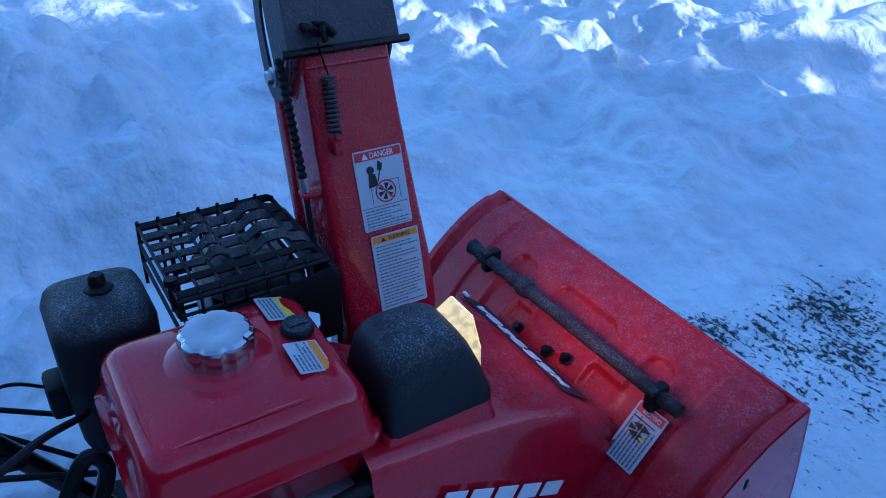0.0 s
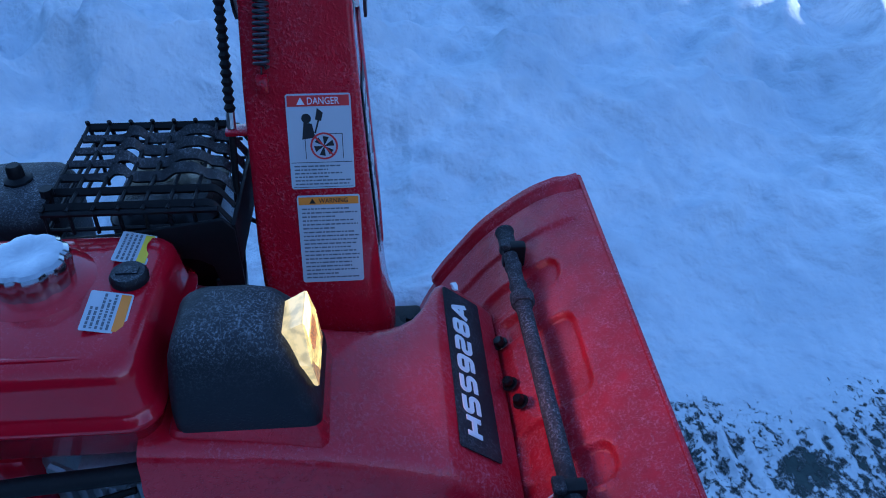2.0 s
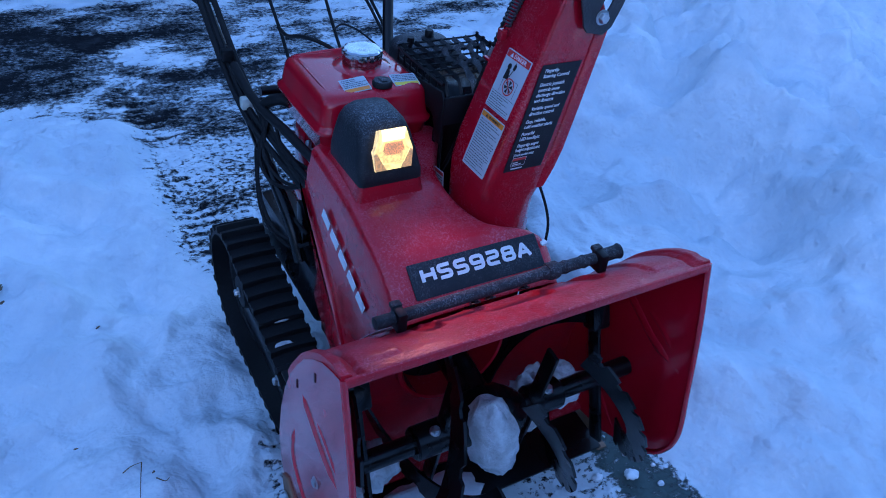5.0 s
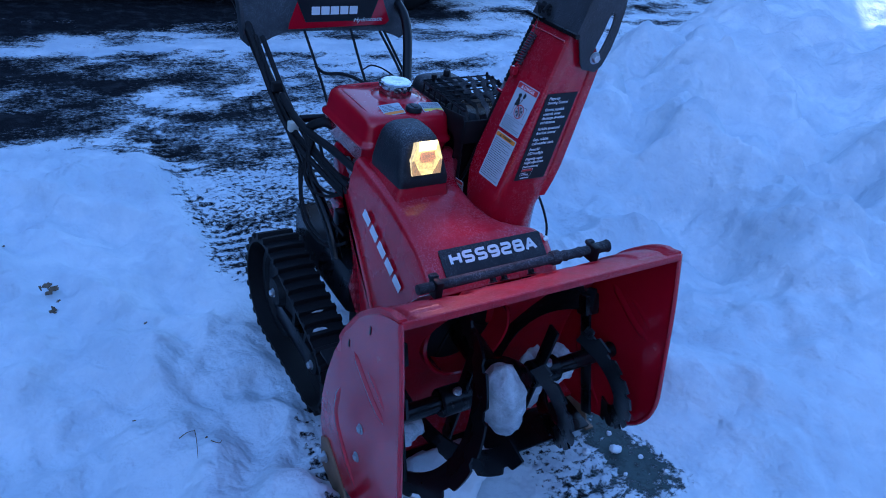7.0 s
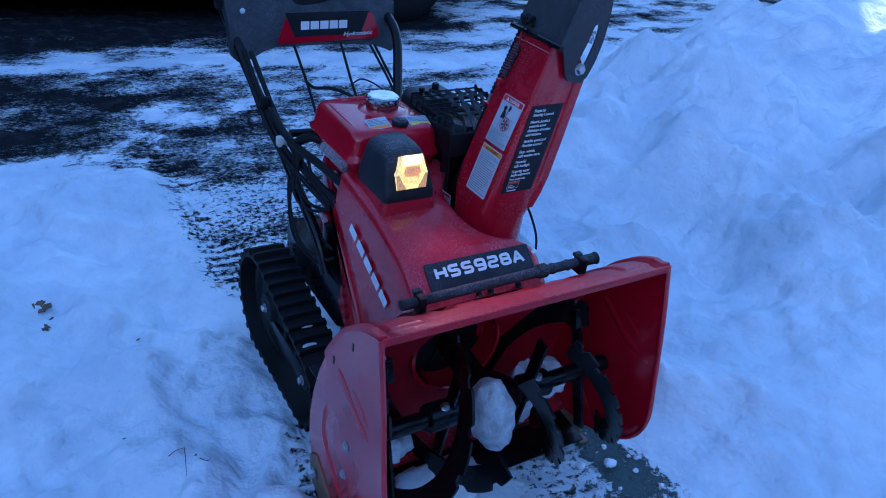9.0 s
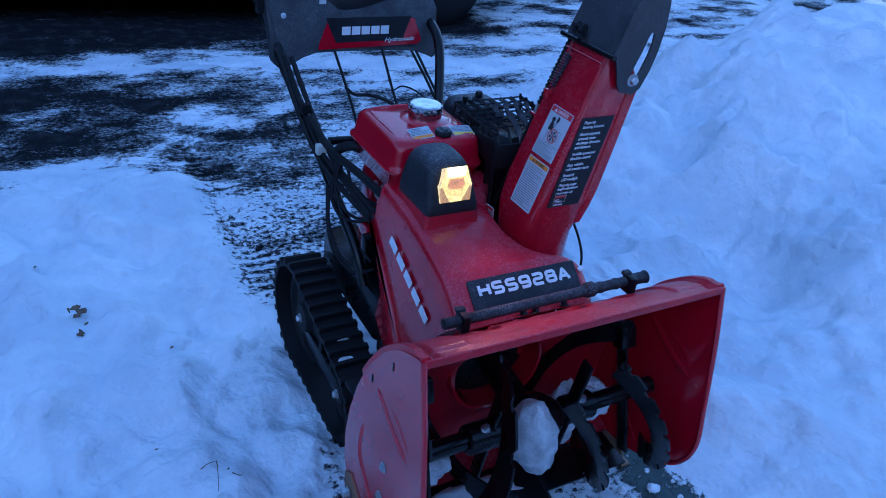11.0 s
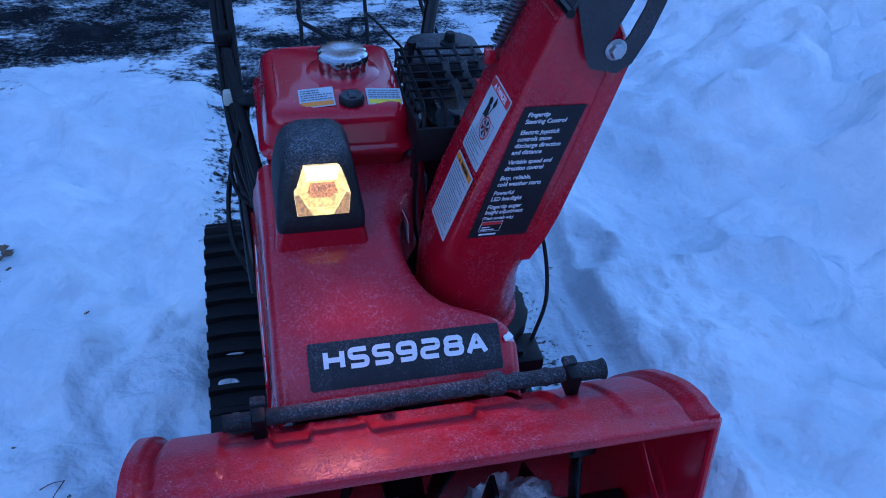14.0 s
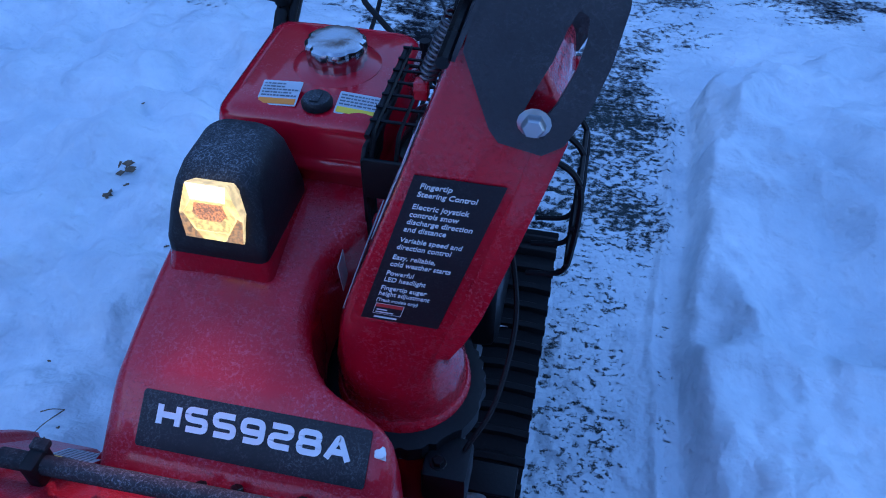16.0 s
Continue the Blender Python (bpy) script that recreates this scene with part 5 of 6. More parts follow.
for y in (0.329, 0.487):
    bm = bmesh.new()
    edges = []
    for loop in (SIDE, SLOT):
        vs = [bm.verts.new((x, y, z)) for x, z in loop]
        edges += [bm.edges.new((vs[k], vs[(k + 1) % len(vs)])) for k in range(len(vs))]
    bmesh.ops.triangle_fill(bm, use_beauty=True, use_dissolve=False, edges=edges)
    r = bmesh.ops.extrude_face_region(bm, geom=bm.faces[:])
    bmesh.ops.translate(bm, vec=(0, 0.004, 0), verts=[g for g in r["geom"] if isinstance(g, bmesh.types.BMVert)])
    side = part("side_plate", bm, matte, defl, smooth=False)
    s = -1 if y < 0.4 else 1
    part("pivot_bolt", bolt_bm((0.276, y + (0.0 if s < 0 else 0.004), 1.011), (0, s, 0), 0.0105, 0.011), zinc, side)
bm = bmesh.new()
tube(bm, [(0.200, 0.315, 1.066), (0.200, 0.505, 1.066)], 0.006, 8, 1)
hinge = part("hinge", bm, black_steel, defl)
bm = bmesh.new()
for k in range(5):
    a = k * 1.25
    tube(bm, [(0.198 + 0.012 * math.cos(a), 0.44 + 0.012 * math.sin(a), 1.085 + 0.004 * math.sin(2 * a)), (0.205 + 0.016 * math.cos(a + 1), 0.455 + 0.014 * math.sin(a + 1), 1.098), (0.212 + 0.012 * math.cos(a + 2), 0.45 + 0.016 * math.sin(a + 2), 1.090)], 0.0045, 6)
part("knotted_strap", bm, rubber, defl)


def coil_bm(a, b, r, wire, turns):
    a, b = Vector(a), Vector(b)
    d = (b - a).normalized()
    u = d.orthogonal().normalized()
    w = d.cross(u)
    n = turns * 10
    return tube(bmesh.new(), [a + (b - a) * (k / n) + r * (math.cos(2 * math.pi * k / 10) * u + math.sin(2 * math.pi * k / 10) * w) for k in range(n + 1)], wire, 6, 1)


part("spring", coil_bm((0.184, 0.447, 1.035), (0.157, 0.453, 0.963), 0.0085, 0.0019, 12), spring_steel, defl)
bm = bmesh.new()
tube(bm, [(0.184, 0.447, 1.036), (0.192, 0.452, 1.06), (0.196, 0.455, 1.078)], 0.0012, 5)
part("spring_hook", bm, black_steel, defl)
bm = tube(bmesh.new(), [(0.157, 0.453, 0.963), (0.152, 0.453, 0.952), (0.156, 0.453, 0.944)], 0.0012, 5)
part("spring_hook", bm, black_steel, defl)
bm = boxed((0.143, 0.446, 0.935), (0.158, 0.460, 0.956), 0.002)
part("spring_tab", bm, red_speck, defl)
# control cable with a pleated boot on the back face
cable = tagged(new("deflector_cable"), "black control cable with pleated rubber boot")
cable.parent = blower
A, B = V(0.225, 0.500, 1.055), V(0.168, 0.500, 0.90)
bm = bmesh.new()
prof = []
for k in range(33):
    prof.append((0.0075 if k % 2 else 0.0045, (B - A).length * k / 32))
lathe(bm, prof, Matrix.Translation(A) @ (B - A).to_track_quat("Z", "Y").to_matrix().to_4x4(), 10)
part("boot", bm, rubber, cable, sharp=20)
bm = bmesh.new()
tube(bm, [B, B + (B - A) * 0.12], 0.0055, 8, 1)
part("ferrule", bm, zinc, cable)
bm = boxed((0.150, 0.478, 0.876), (0.172, 0.507, 0.882), 0.001)
part("cable_bracket", bm, red_speck, cable)
bm = bmesh.new()
tube(bm, [B + (B - A) * 0.12, (0.142, 0.502, 0.82), (0.118, 0.505, 0.73), (0.10, 0.512, 0.66), (0.085, 0.53, 0.60)], 0.0045, 8)
part("outer_cable", bm, rubber, cable)

# chute labels on the left face
rnd = random.Random(11)


def face_frame(y, z):
    """On the left face of the chute: x runs towards the front, y up the face."""
    return frame_of((left_at(z) - 0.0012, y, z), (0, -1, 0), (left_at(z + 0.05) - left_at(z), 0, 0.05))


W, H = 0.078, 0.117
fm = face_frame(0.430, 0.818)
bm = plate(bmesh.new(), rounded(0, W, 0, H, 0.003), 0.0008, fm)
dl = part("danger_label", bm, white_label, chute, "white and red danger sticker", smooth=False)


def on_label(rects, material, m, parent, name, z=0.0013):
    bm = bmesh.new()
    for r in rects:
        if len(r) == 4 and not isinstance(r[0], tuple):
            strip(bm, *r, z)
        else:
            bm.faces.new([bm.verts.new((u, v, z)) for u, v in r])
    bmesh.ops.transform(bm, matrix=m, verts=bm.verts)
    return part(name, bm, material, parent, smooth=False)


def ring_shape(cx, cy, r0, r1, n=24):
    out = []
    for k in range(n):
        a, b = 2 * math.pi * k / n, 2 * math.pi * (k + 1) / n
        out.append(((cx + r0 * math.cos(a), cy + r0 * math.sin(a)), (cx + r1 * math.cos(a), cy + r1 * math.sin(a)), (cx + r1 * math.cos(b), cy + r1 * math.sin(b)), (cx + r0 * math.cos(b), cy + r0 * math.sin(b))))
    return out


on_label([(0.002, H - 0.015, W - 0.002, H - 0.002)], red_label, fm, dl, "red_band")
part("lettering", words_bm("DANGER", 0.038, 0.0085, fm @ Matrix.Translation((0.026, H - 0.0128, 0.0016)), 0.0003), white_print, dl)
on_label([((0.013, H - 0.013), (0.023, H - 0.013), (0.018, H - 0.004))], white_print, fm, dl, "alert_triangle", 0.0017)
on_label([(0.002, 0.033, W - 0.002, 0.0338), (0.002, 0.002, W - 0.002, 0.0026), (0.04, 0.068, 0.066, 0.0688), (0.0652, 0.038, 0.066, 0.0685), (0.020, 0.038, 0.0208, 0.068)]
         + [tuple((0.0235 + 0.006 * math.cos(a), 0.0875 + 0.006 * math.sin(a)) for a in np.linspace(0, 2 * math.pi, 12, endpoint=False))]
         + [((0.017, 0.062), (0.033, 0.064), (0.030, 0.081), (0.020, 0.083)), ((0.034, 0.086), (0.041, 0.084), (0.044, 0.094), (0.037, 0.100)), ((0.032, 0.070), (0.034, 0.069), (0.040, 0.088), (0.038, 0.088))]
         + [((0.043, 0.0535), (0.043 + 0.0125 * math.cos(a), 0.0535 + 0.0125 * math.sin(a)), (0.043 + 0.0125 * math.cos(a + 0.62), 0.0535 + 0.0125 * math.sin(a + 0.62))) for a in np.linspace(0, 2 * math.pi, 6, endpoint=False)], ink, fm, dl, "pictogram")
on_label(ring_shape(0.043, 0.0535, 0.0145, 0.0168) + [((0.0315, 0.0645), (0.033, 0.066), (0.0545, 0.0425), (0.053, 0.041))], red_label, fm, dl, "red_ring", 0.0016)
bm = print_lines(bmesh.new(), 0.005, 0.004, W - 0.005, 0.031, 6, rnd, 0.4, 0.0013)
bmesh.ops.transform(bm, matrix=fm, verts=bm.verts)
part("fine_print", bm, grey_ink, dl, smooth=False)
wm = face_frame(0.425, 0.700)
H2 = 0.117
bm = plate(bmesh.new(), rounded(0, W, 0, H2, 0.003), 0.0008, wm)
wl = part("warning_label", bm, white_label, chute, "white and orange warning sticker", smooth=False)
on_label([(0.002, H2 - 0.012, W - 0.002, H2 - 0.002)], orange_label, wm, wl, "orange_band")
part("lettering", words_bm("WARNING", 0.036, 0.0062, wm @ Matrix.Translation((0.027, H2 - 0.0100, 0.0016)), 0.0003), ink, wl)
on_label([((0.015, H2 - 0.0105), (0.023, H2 - 0.0105), (0.019, H2 - 0.0035))], ink, wm, wl, "alert_triangle", 0.0016)
bm = print_lines(bmesh.new(), 0.005, 0.004, W - 0.004, H2 - 0.015, 19, rnd, 0.36, 0.0013)
bmesh.ops.transform(bm, matrix=wm, verts=bm.verts)
part("fine_print", bm, grey_ink, wl, smooth=False)

# black feature label on the front face
z0, z1 = 0.722, 0.928
up = V(left_at(z1) - left_at(z0), front_at(z1) - front_at(z0), z1 - z0)
gm = frame_of((0.107, front_at(z0) - 0.0012, z0), (1, 0, 0), (0, up.y, up.z))
SH = (0.173 - 0.107) / up.length
bl_h = math.hypot(up.y, up.z)
shear_m = gm @ Matrix(((1, SH, 0, 0), (0, 1, 0, 0), (0, 0, 1, 0), (0, 0, 0, 1)))
LW = 0.0885
bm = plate(bmesh.new(), [(0, 0), (LW, 0), (LW, bl_h), (0, bl_h)], 0.0008, shear_m)
fl = part("feature_label", bm, decal_black, chute, "black sticker with white feature list", smooth=False)
ROWS_T = [("Fingertip", 0.192, 0.031), ("Steering Control", 0.182, 0.058), ("Electric joystick", 0.166, 0.056), ("controls snow", 0.156, 0.049), ("discharge direction", 0.146, 0.066), ("and distance", 0.136, 0.043), ("Variable speed and", 0.121, 0.064), ("direction control", 0.111, 0.056),
          ("Easy, reliable,", 0.096, 0.045), ("cold weather starts", 0.086, 0.064), ("Powerful", 0.072, 0.029), ("LED headlight", 0.062, 0.045), ("Fingertip auger", 0.049, 0.05), ("height adjustment", 0.040, 0.056), ("(Track models only)", 0.031, 0.046)]
for text, y, w in ROWS_T:
    h = 0.0085 if any(c in text for c in "gjpy,(") else 0.0068
    y -= 0.0018 if h > 0.008 else 0.0
    if text.startswith("("):
        h *= 0.75
    part("lettering", words_bm(text, w, h, shear_m @ Matrix.Translation((0.010, y, 0.0014)), 0.0003, 0.0, 0.012), white_print, fl)
on_label([(0.011, 0.0215, 0.043, 0.0275)], red_label, shear_m, fl, "red_bar", 0.0014)
on_label([(0.011, 0.0270, 0.043, 0.0276), (0.011, 0.0105, 0.043, 0.0111), (0.011, 0.0105, 0.0116, 0.0276), (0.0424, 0.0105, 0.043, 0.0276), (0.014, 0.0165, 0.026, 0.0185), (0.014, 0.0125, 0.034, 0.0145), (0.014, 0.004, 0.040, 0.0068)], white_print, shear_m, fl, "printed_bars", 0.0016)

# danger sticker on the housing top
hm2 = frame_of((-0.246, 0.1935, 0.5315), (0.002, -0.065, 0.0745), (0.058, 0.0, 0.0))
small = small_label(housing, hm2 @ Matrix.Translation((0, 0, -0.001)), 0.096, 0.056, red_label, (0.080, 0.003, 0.094, 0.053), rnd, 8, "danger_label", "white and red danger sticker")
on_label([((0.044, 0.028), (0.056, 0.028), (0.050, 0.044)), ((0.058, 0.028), (0.070, 0.028), (0.064, 0.044)), ((0.044, 0.026), (0.056, 0.026), (0.050, 0.010)), ((0.058, 0.026), (0.070, 0.026), (0.064, 0.010)), ((0.052, 0.046), (0.062, 0.046), (0.057, 0.032)), (0.072, 0.008, 0.074, 0.048)], ink, hm2, small, "pictogram", 0.0016)
on_label([((0.047, 0.012), (0.052, 0.012), (0.051, 0.022), (0.048, 0.022))], yellow_label, hm2, small, "pictogram_base", 0.0019)
part("lettering", words_bm("DANGER", 0.034, 0.0075, hm2 @ Matrix.Translation((0.0905, 0.008, 0.0017)) @ Matrix.Rotation(radians(90), 4, "Z"), 0.0003), white_print, small)

# tracks
TRK = [(0.85, 0.160, 0.147), (0.53, 0.118, 0.108)]


def track_line():
    """The belt's centre line round the two wheels, evenly spaced."""
    (y1, z1, r1), (y2, z2, r2) = TRK
    pts = []
    for k in range(25):
        a = radians(100 - 190 * k / 24)
        pts.append(V(0, y1 + r1 * math.cos(a), z1 + r1 * math.sin(a)))
    for k in range(25):
        a = radians(270 - 170 * k / 24)
        pts.append(V(0, y2 + r2 * math.cos(a), z2 + r2 * math.sin(a)))
    pts.append(pts[0].copy())
    d = [0.0]
    for a, b in zip(pts, pts[1:]):
        d.append(d[-1] + (b - a).length)
    n = 108
    out = []
    for k in range(n):
        s = d[-1] * k / n
        out.append(V(0, float(np.interp(s, d, [p.y for p in pts])), float(np.interp(s, d, [p.z for p in pts]))))
    return out


belt = track_line()
for sx in (-1, 1):
    cx = sx * 0.262
    tr = tagged(new("track"), "black rubber crawler track with snow between the lugs")
    tr.parent = blower
    rows, n = [], len(belt)
    for k in range(n + 1):
        p, q = belt[k % n], belt[(k + 1) % n]
        d = (q - belt[(k - 1) % n]).normalized()
        nrm = V(0, -d.z, d.y)
        rows.append([V(cx - 0.052, p.y, p.z), V(cx - 0.052, p.y, p.z) + nrm * 0.010, V(cx + 0.052, p.y, p.z) + nrm * 0.010, V(cx + 0.052, p.y, p.z)])
    bm = loft(bmesh.new(), rows, caps=False)
    part("belt", bm, rubber, tr, sharp=30)
    lug_mesh = None
    for k in range(0, n, 3):
        p = belt[k]
        d = (belt[(k + 1) % n] - belt[(k - 1) % n]).normalized()
        nrm = V(0, -d.z, d.y)
        m = Matrix((V(1, 0, 0), d, nrm)).transposed().to_4x4()
        m.translation = V(cx, p.y, p.z) + nrm * 0.008
        if lug_mesh is None:
            bm = bmesh.new()
            pts = [(-0.054, -0.009), (-0.02, -0.006), (0.02, -0.006), (0.054, -0.009), (0.054, 0.005), (0.02, 0.008), (-0.02, 0.008), (-0.054, 0.005)]
            loft(bm, [[V(u, v * 1.25, 0) for u, v in pts], [V(u, v, 0.012) for u, v in pts], [V(u * 0.97, v * 0.7, 0.016) for u, v in pts]])
            ob = part("lug", bm, rubber, tr)
            lug_mesh = ob.data
        else:
            ob = new("lug", lug_mesh)
            ob.parent = tr
        ob.matrix_local = m
    for (y, z, r) in ((0.83, 0.160, 0.137), (0.535, 0.118, 0.098)):
        bm = lathe(bmesh.new(), [(0.02, -0.03), (r * 0.3, -0.028), (r * 0.36, -0.01), (r * 0.8, -0.004), (r * 0.86, -0.016), (r, -0.016), (r, 0.02), (0.02, 0.02)], Matrix.Translation((cx, y, z)) @ pose(0, 0, 0, 0, sx * 90 + 180), 28)
        wh = part("wheel", bm, rubber, tr)
        part("axle_bolt", bolt_bm((cx + sx * 0.030, y, z), (sx, 0, 0), 0.010, 0.012), zinc, wh)
    bm = boxed((cx - 0.02, 0.55, 0.06), (cx + 0.02, 0.84, 0.13), 0.01)
    part("track_frame", bm, black_steel, tr)
    bm = boxed((cx - 0.05, 0.39, 0.235), (cx + 0.045, 0.445, 0.243), 0.003, None)
    part("mud_flap", bm, black_plastic, tr)
    for k in range(4):
        i = rnd.randrange(60, 104)
        p = belt[i]
        d = (belt[(i + 1) % n] - belt[(i - 1) % n]).normalized()
        nrm = V(0, -d.z, d.y)
        bm = bmesh.new()
        bmesh.ops.create_icosphere(bm, subdivisions=2, radius=0.009)
        for v in bm.verts:
            v.co = V(v.co.x * 2.4, v.co.y * 1.1, v.co.z * 0.6) * (1 + 0.4 * noise.noise(v.co * 190 + V(k, sx, 0)))
        bmesh.ops.translate(bm, vec=V(cx + rnd.uniform(-0.03, 0.03), p.y, p.z) + nrm * 0.014, verts=bm.verts)
        part("snow_crust", bm, dirty_snow, tr, "crust of packed snow")

# handlebars and control panel
bars = tagged(new("handlebar"), "black tubular handlebars carrying cables")
bars.parent = blower
for sx in (-1, 1):
    bm = bmesh.new()
    low = [(-0.205, 0.60, 0.40), (-0.21, 0.66, 0.485), (-0.215, 0.80, 0.57), (-0.222, 1.0, 0.685), (-0.232, 1.17, 0.785)] if sx < 0 else [(0.11, 0.80, 0.41), (0.143, 0.88, 0.519), (0.19, 1.01, 0.69), (0.238, 1.14, 0.85)]
    tube(bm, low + [(sx * 0.24, 1.27, 0.86 if sx < 0 else 0.905), (sx * 0.245, 1.42, 0.93), (sx * 0.245, 1.55, 0.95)], 0.0145, 12)
    part("tube", bm, black_steel, bars)
    bm = bmesh.new()
    tube(bm, [(sx * 0.245, 1.42, 0.935), (sx * 0.245, 1.57, 0.952)], 0.02, 12, 1)
    part("grip", bm, rubber, bars)
    bm = bmesh.new()
    tube(bm, [(sx * 0.25, 1.28, 0.90), (sx * 0.25, 1.36, 1.0), (sx * 0.25, 1.52, 1.0)], 0.008, 8)
    part("clutch_lever", bm, black_steel, bars)
bm = bmesh.new()
tube(bm, [(-0.16, 0.99, 0.63), (0, 1.0, 0.62), (0.2, 0.99, 0.63)], 0.012, 10)
part("cross_tube", bm, black_steel, bars)
bm = bmesh.new()
tube(bm, [(-0.205, 0.80, 0.63), (-0.20, 0.835, 0.668), (-0.18, 0.79, 0.705), (-0.155, 0.77, 0.70)], 0.013, 10)
part("guide_hoop", bm, rubber, bars)
bm = boxed((-0.18, 0.66, 0.30), (0.18, 0.70, 0.50), 0.01)
part("rear_plate", bm, black_steel, bars)
for k, pts in enumerate(([(-0.235, 1.16, 0.82), (-0.23, 1.02, 0.72), (-0.222, 0.88, 0.648), (-0.205, 0.76, 0.62), (-0.19, 0.62, 0.595), (-0.175, 0.56, 0.60)],
                         [(-0.25, 1.17, 0.83), (-0.24, 1.0, 0.70), (-0.23, 0.86, 0.63), (-0.21, 0.72, 0.60), (-0.185, 0.60, 0.575)],
                         [(-0.218, 1.15, 0.82), (-0.21, 1.0, 0.715), (-0.205, 0.86, 0.65), (-0.20, 0.75, 0.628), (-0.185, 0.60, 0.61)],
                         [(-0.21, 0.85, 0.63), (-0.235, 0.80, 0.55), (-0.25, 0.72, 0.46), (-0.22, 0.64, 0.42), (-0.19, 0.58, 0.46)],
                         [(-0.205, 0.84, 0.63), (-0.215, 0.77, 0.57), (-0.21, 0.68, 0.50), (-0.19, 0.60, 0.47)],
                         [(-0.21, 0.83, 0.62), (-0.245, 0.76, 0.52), (-0.24, 0.68, 0.45), (-0.2, 0.6, 0.44)],
                         [(-0.20, 0.80, 0.672), (-0.222, 0.785, 0.62), (-0.235, 0.765, 0.572), (-0.225, 0.73, 0.54), (-0.20, 0.68, 0.545), (-0.178, 0.62, 0.585)],
                         [(-0.20, 0.79, 0.67), (-0.218, 0.78, 0.628), (-0.226, 0.755, 0.585), (-0.212, 0.71, 0.556), (-0.19, 0.66, 0.56), (-0.172, 0.61, 0.60)],
                         [(-0.196, 0.77, 0.66), (-0.198, 0.72, 0.62), (-0.182, 0.67, 0.612), (-0.168, 0.60, 0.62)],
                         [(-0.075, 1.19, 0.82), (-0.07, 1.05, 0.70), (-0.10, 0.86, 0.60), (-0.12, 0.78, 0.56)],
                         [(0.075, 1.19, 0.82), (0.07, 1.05, 0.70), (0.05, 0.85, 0.62)],
                         [(0.175, 1.19, 0.81), (0.205, 1.1, 0.72), (0.215, 0.98, 0.62), (0.2, 0.85, 0.5)],
                         [(0.19, 1.19, 0.81), (0.225, 1.08, 0.70), (0.26, 0.98, 0.62), (0.26, 0.88, 0.56)])):
    bm = tube(bmesh.new(), pts, 0.0075 if k < 3 else 0.0042, 8)
    part("cable", bm, rubber, bars)
for x, y, z in ((-0.222, 0.885, 0.665), (-0.228, 1.0, 0.735)):
    bm = boxed((x - 0.016, y - 0.012, z - 0.02), (x + 0.012, y + 0.010, z + 0.008), 0.004)
    part("cable_clip", bm, clip_white if y < 0.9 else rubber, bars)
bm = bmesh.new()
tube(bm, [(-0.236, 0.995, 0.72), (-0.27, 1.01, 0.715)], 0.002, 5, 1)
part("tie_end", bm, rubber, bars)

panel = tagged(new("control_panel"), "grey plastic control panel with black and red badge")
panel.parent = blower
OUT = [(-0.272, 1.06), (-0.268, 0.97), (-0.262, 0.88), (-0.252, 0.785), (-0.238, 0.772), (-0.205, 0.779), (-0.17, 0.80), (-0.125, 0.814), (0.0, 0.815), (0.13, 0.811), (0.19, 0.805), (0.24, 0.787), (0.262, 0.776), (0.276, 0.785), (0.27, 0.86), (0.262, 0.93), (0.255, 0.99), (0.245, 1.06)]
rows = []
for off, g in ((0.0, 0.012), (0.004, 0.0), (0.03, 0.0), (0.05, 0.004)):
    row = []
    for x, z in OUT:
        t = step(np.array(z), 0.93, 1.06)
        cx_, cz_ = 0.002, 0.92
        row.append(V(x + (cx_ - x) * g * 3, 1.195 + off + 0.13 * float(t) + 0.02 * (abs(x) / 0.27) ** 4, z + (cz_ - z) * g * 3 - 0.02 * float(t)))
    rows.append(row)
part("fascia", loft(bmesh.new(), rows), panel_plastic, panel, sharp=35)
bm = boxed((-0.255, 1.27, 0.90), (0.245, 1.50, 1.03), 0.02)
part("tray", bm, panel_plastic, panel)


def on_panel(pts, material, name, d=0.0):
    """A flat decal shape on the fascia's face."""
    bm = bmesh.new()
    bm.faces.new([bm.verts.new((x, 1.1925 - d, z)) for x, z in pts])
    r = bmesh.ops.extrude_face_region(bm, geom=bm.faces[:])
    bmesh.ops.translate(bm, vec=(0, -0.0012, 0), verts=[g for g in r["geom"] if isinstance(g, bmesh.types.BMVert)])
    return part(name, bm, material, panel, smooth=False)


on_panel([(-0.125, 0.825), (0.192, 0.83), (0.206, 0.842), (0.178, 0.908), (0.15, 0.914), (-0.075, 0.914), (-0.098, 0.908), (-0.122, 0.842)], red, "red_badge")
on_panel([(-0.072, 0.844), (0.140, 0.846), (0.165, 0.916), (-0.105, 0.916)], decal_black, "black_badge", 0.0016)
for k in range(5):
    x = -0.055 + k * 0.0305
    on_panel([(x, 0.866), (x + 0.026, 0.866), (x + 0.026, 0.890), (x, 0.890)], white_print, "emblem_block", 0.0032)
wp = frame_of((0.083, 1.1885, 0.838), (1, 0, 0.02), (0, 0, 1))
part("lettering", words_bm("Hydrostatic", 0.098, 0.016, wp, 0.0006, 0.3), white_print, panel)
on_panel([(-0.125, 0.955), (-0.105, 0.955), (-0.105, 0.975), (-0.115, 0.98), (-0.125, 0.975)], white_label, "shield_sticker", 0.0)
part("indicator", lathe(bmesh.new(), [(0.008, 0), (0.007, 0.003), (0.004, 0.005)], Matrix.Translation((-0.228, 1.192, 0.925)) @ pose(0, 0, 0, 90), 12), white_label, panel)
bm = lathe(bmesh.new(), [(0.014, 0), (0.014, 0.03), (0.010, 0.04)], Matrix.Translation((-0.275, 1.25, 0.975)) @ pose(0, 0, 0, 90), 10)
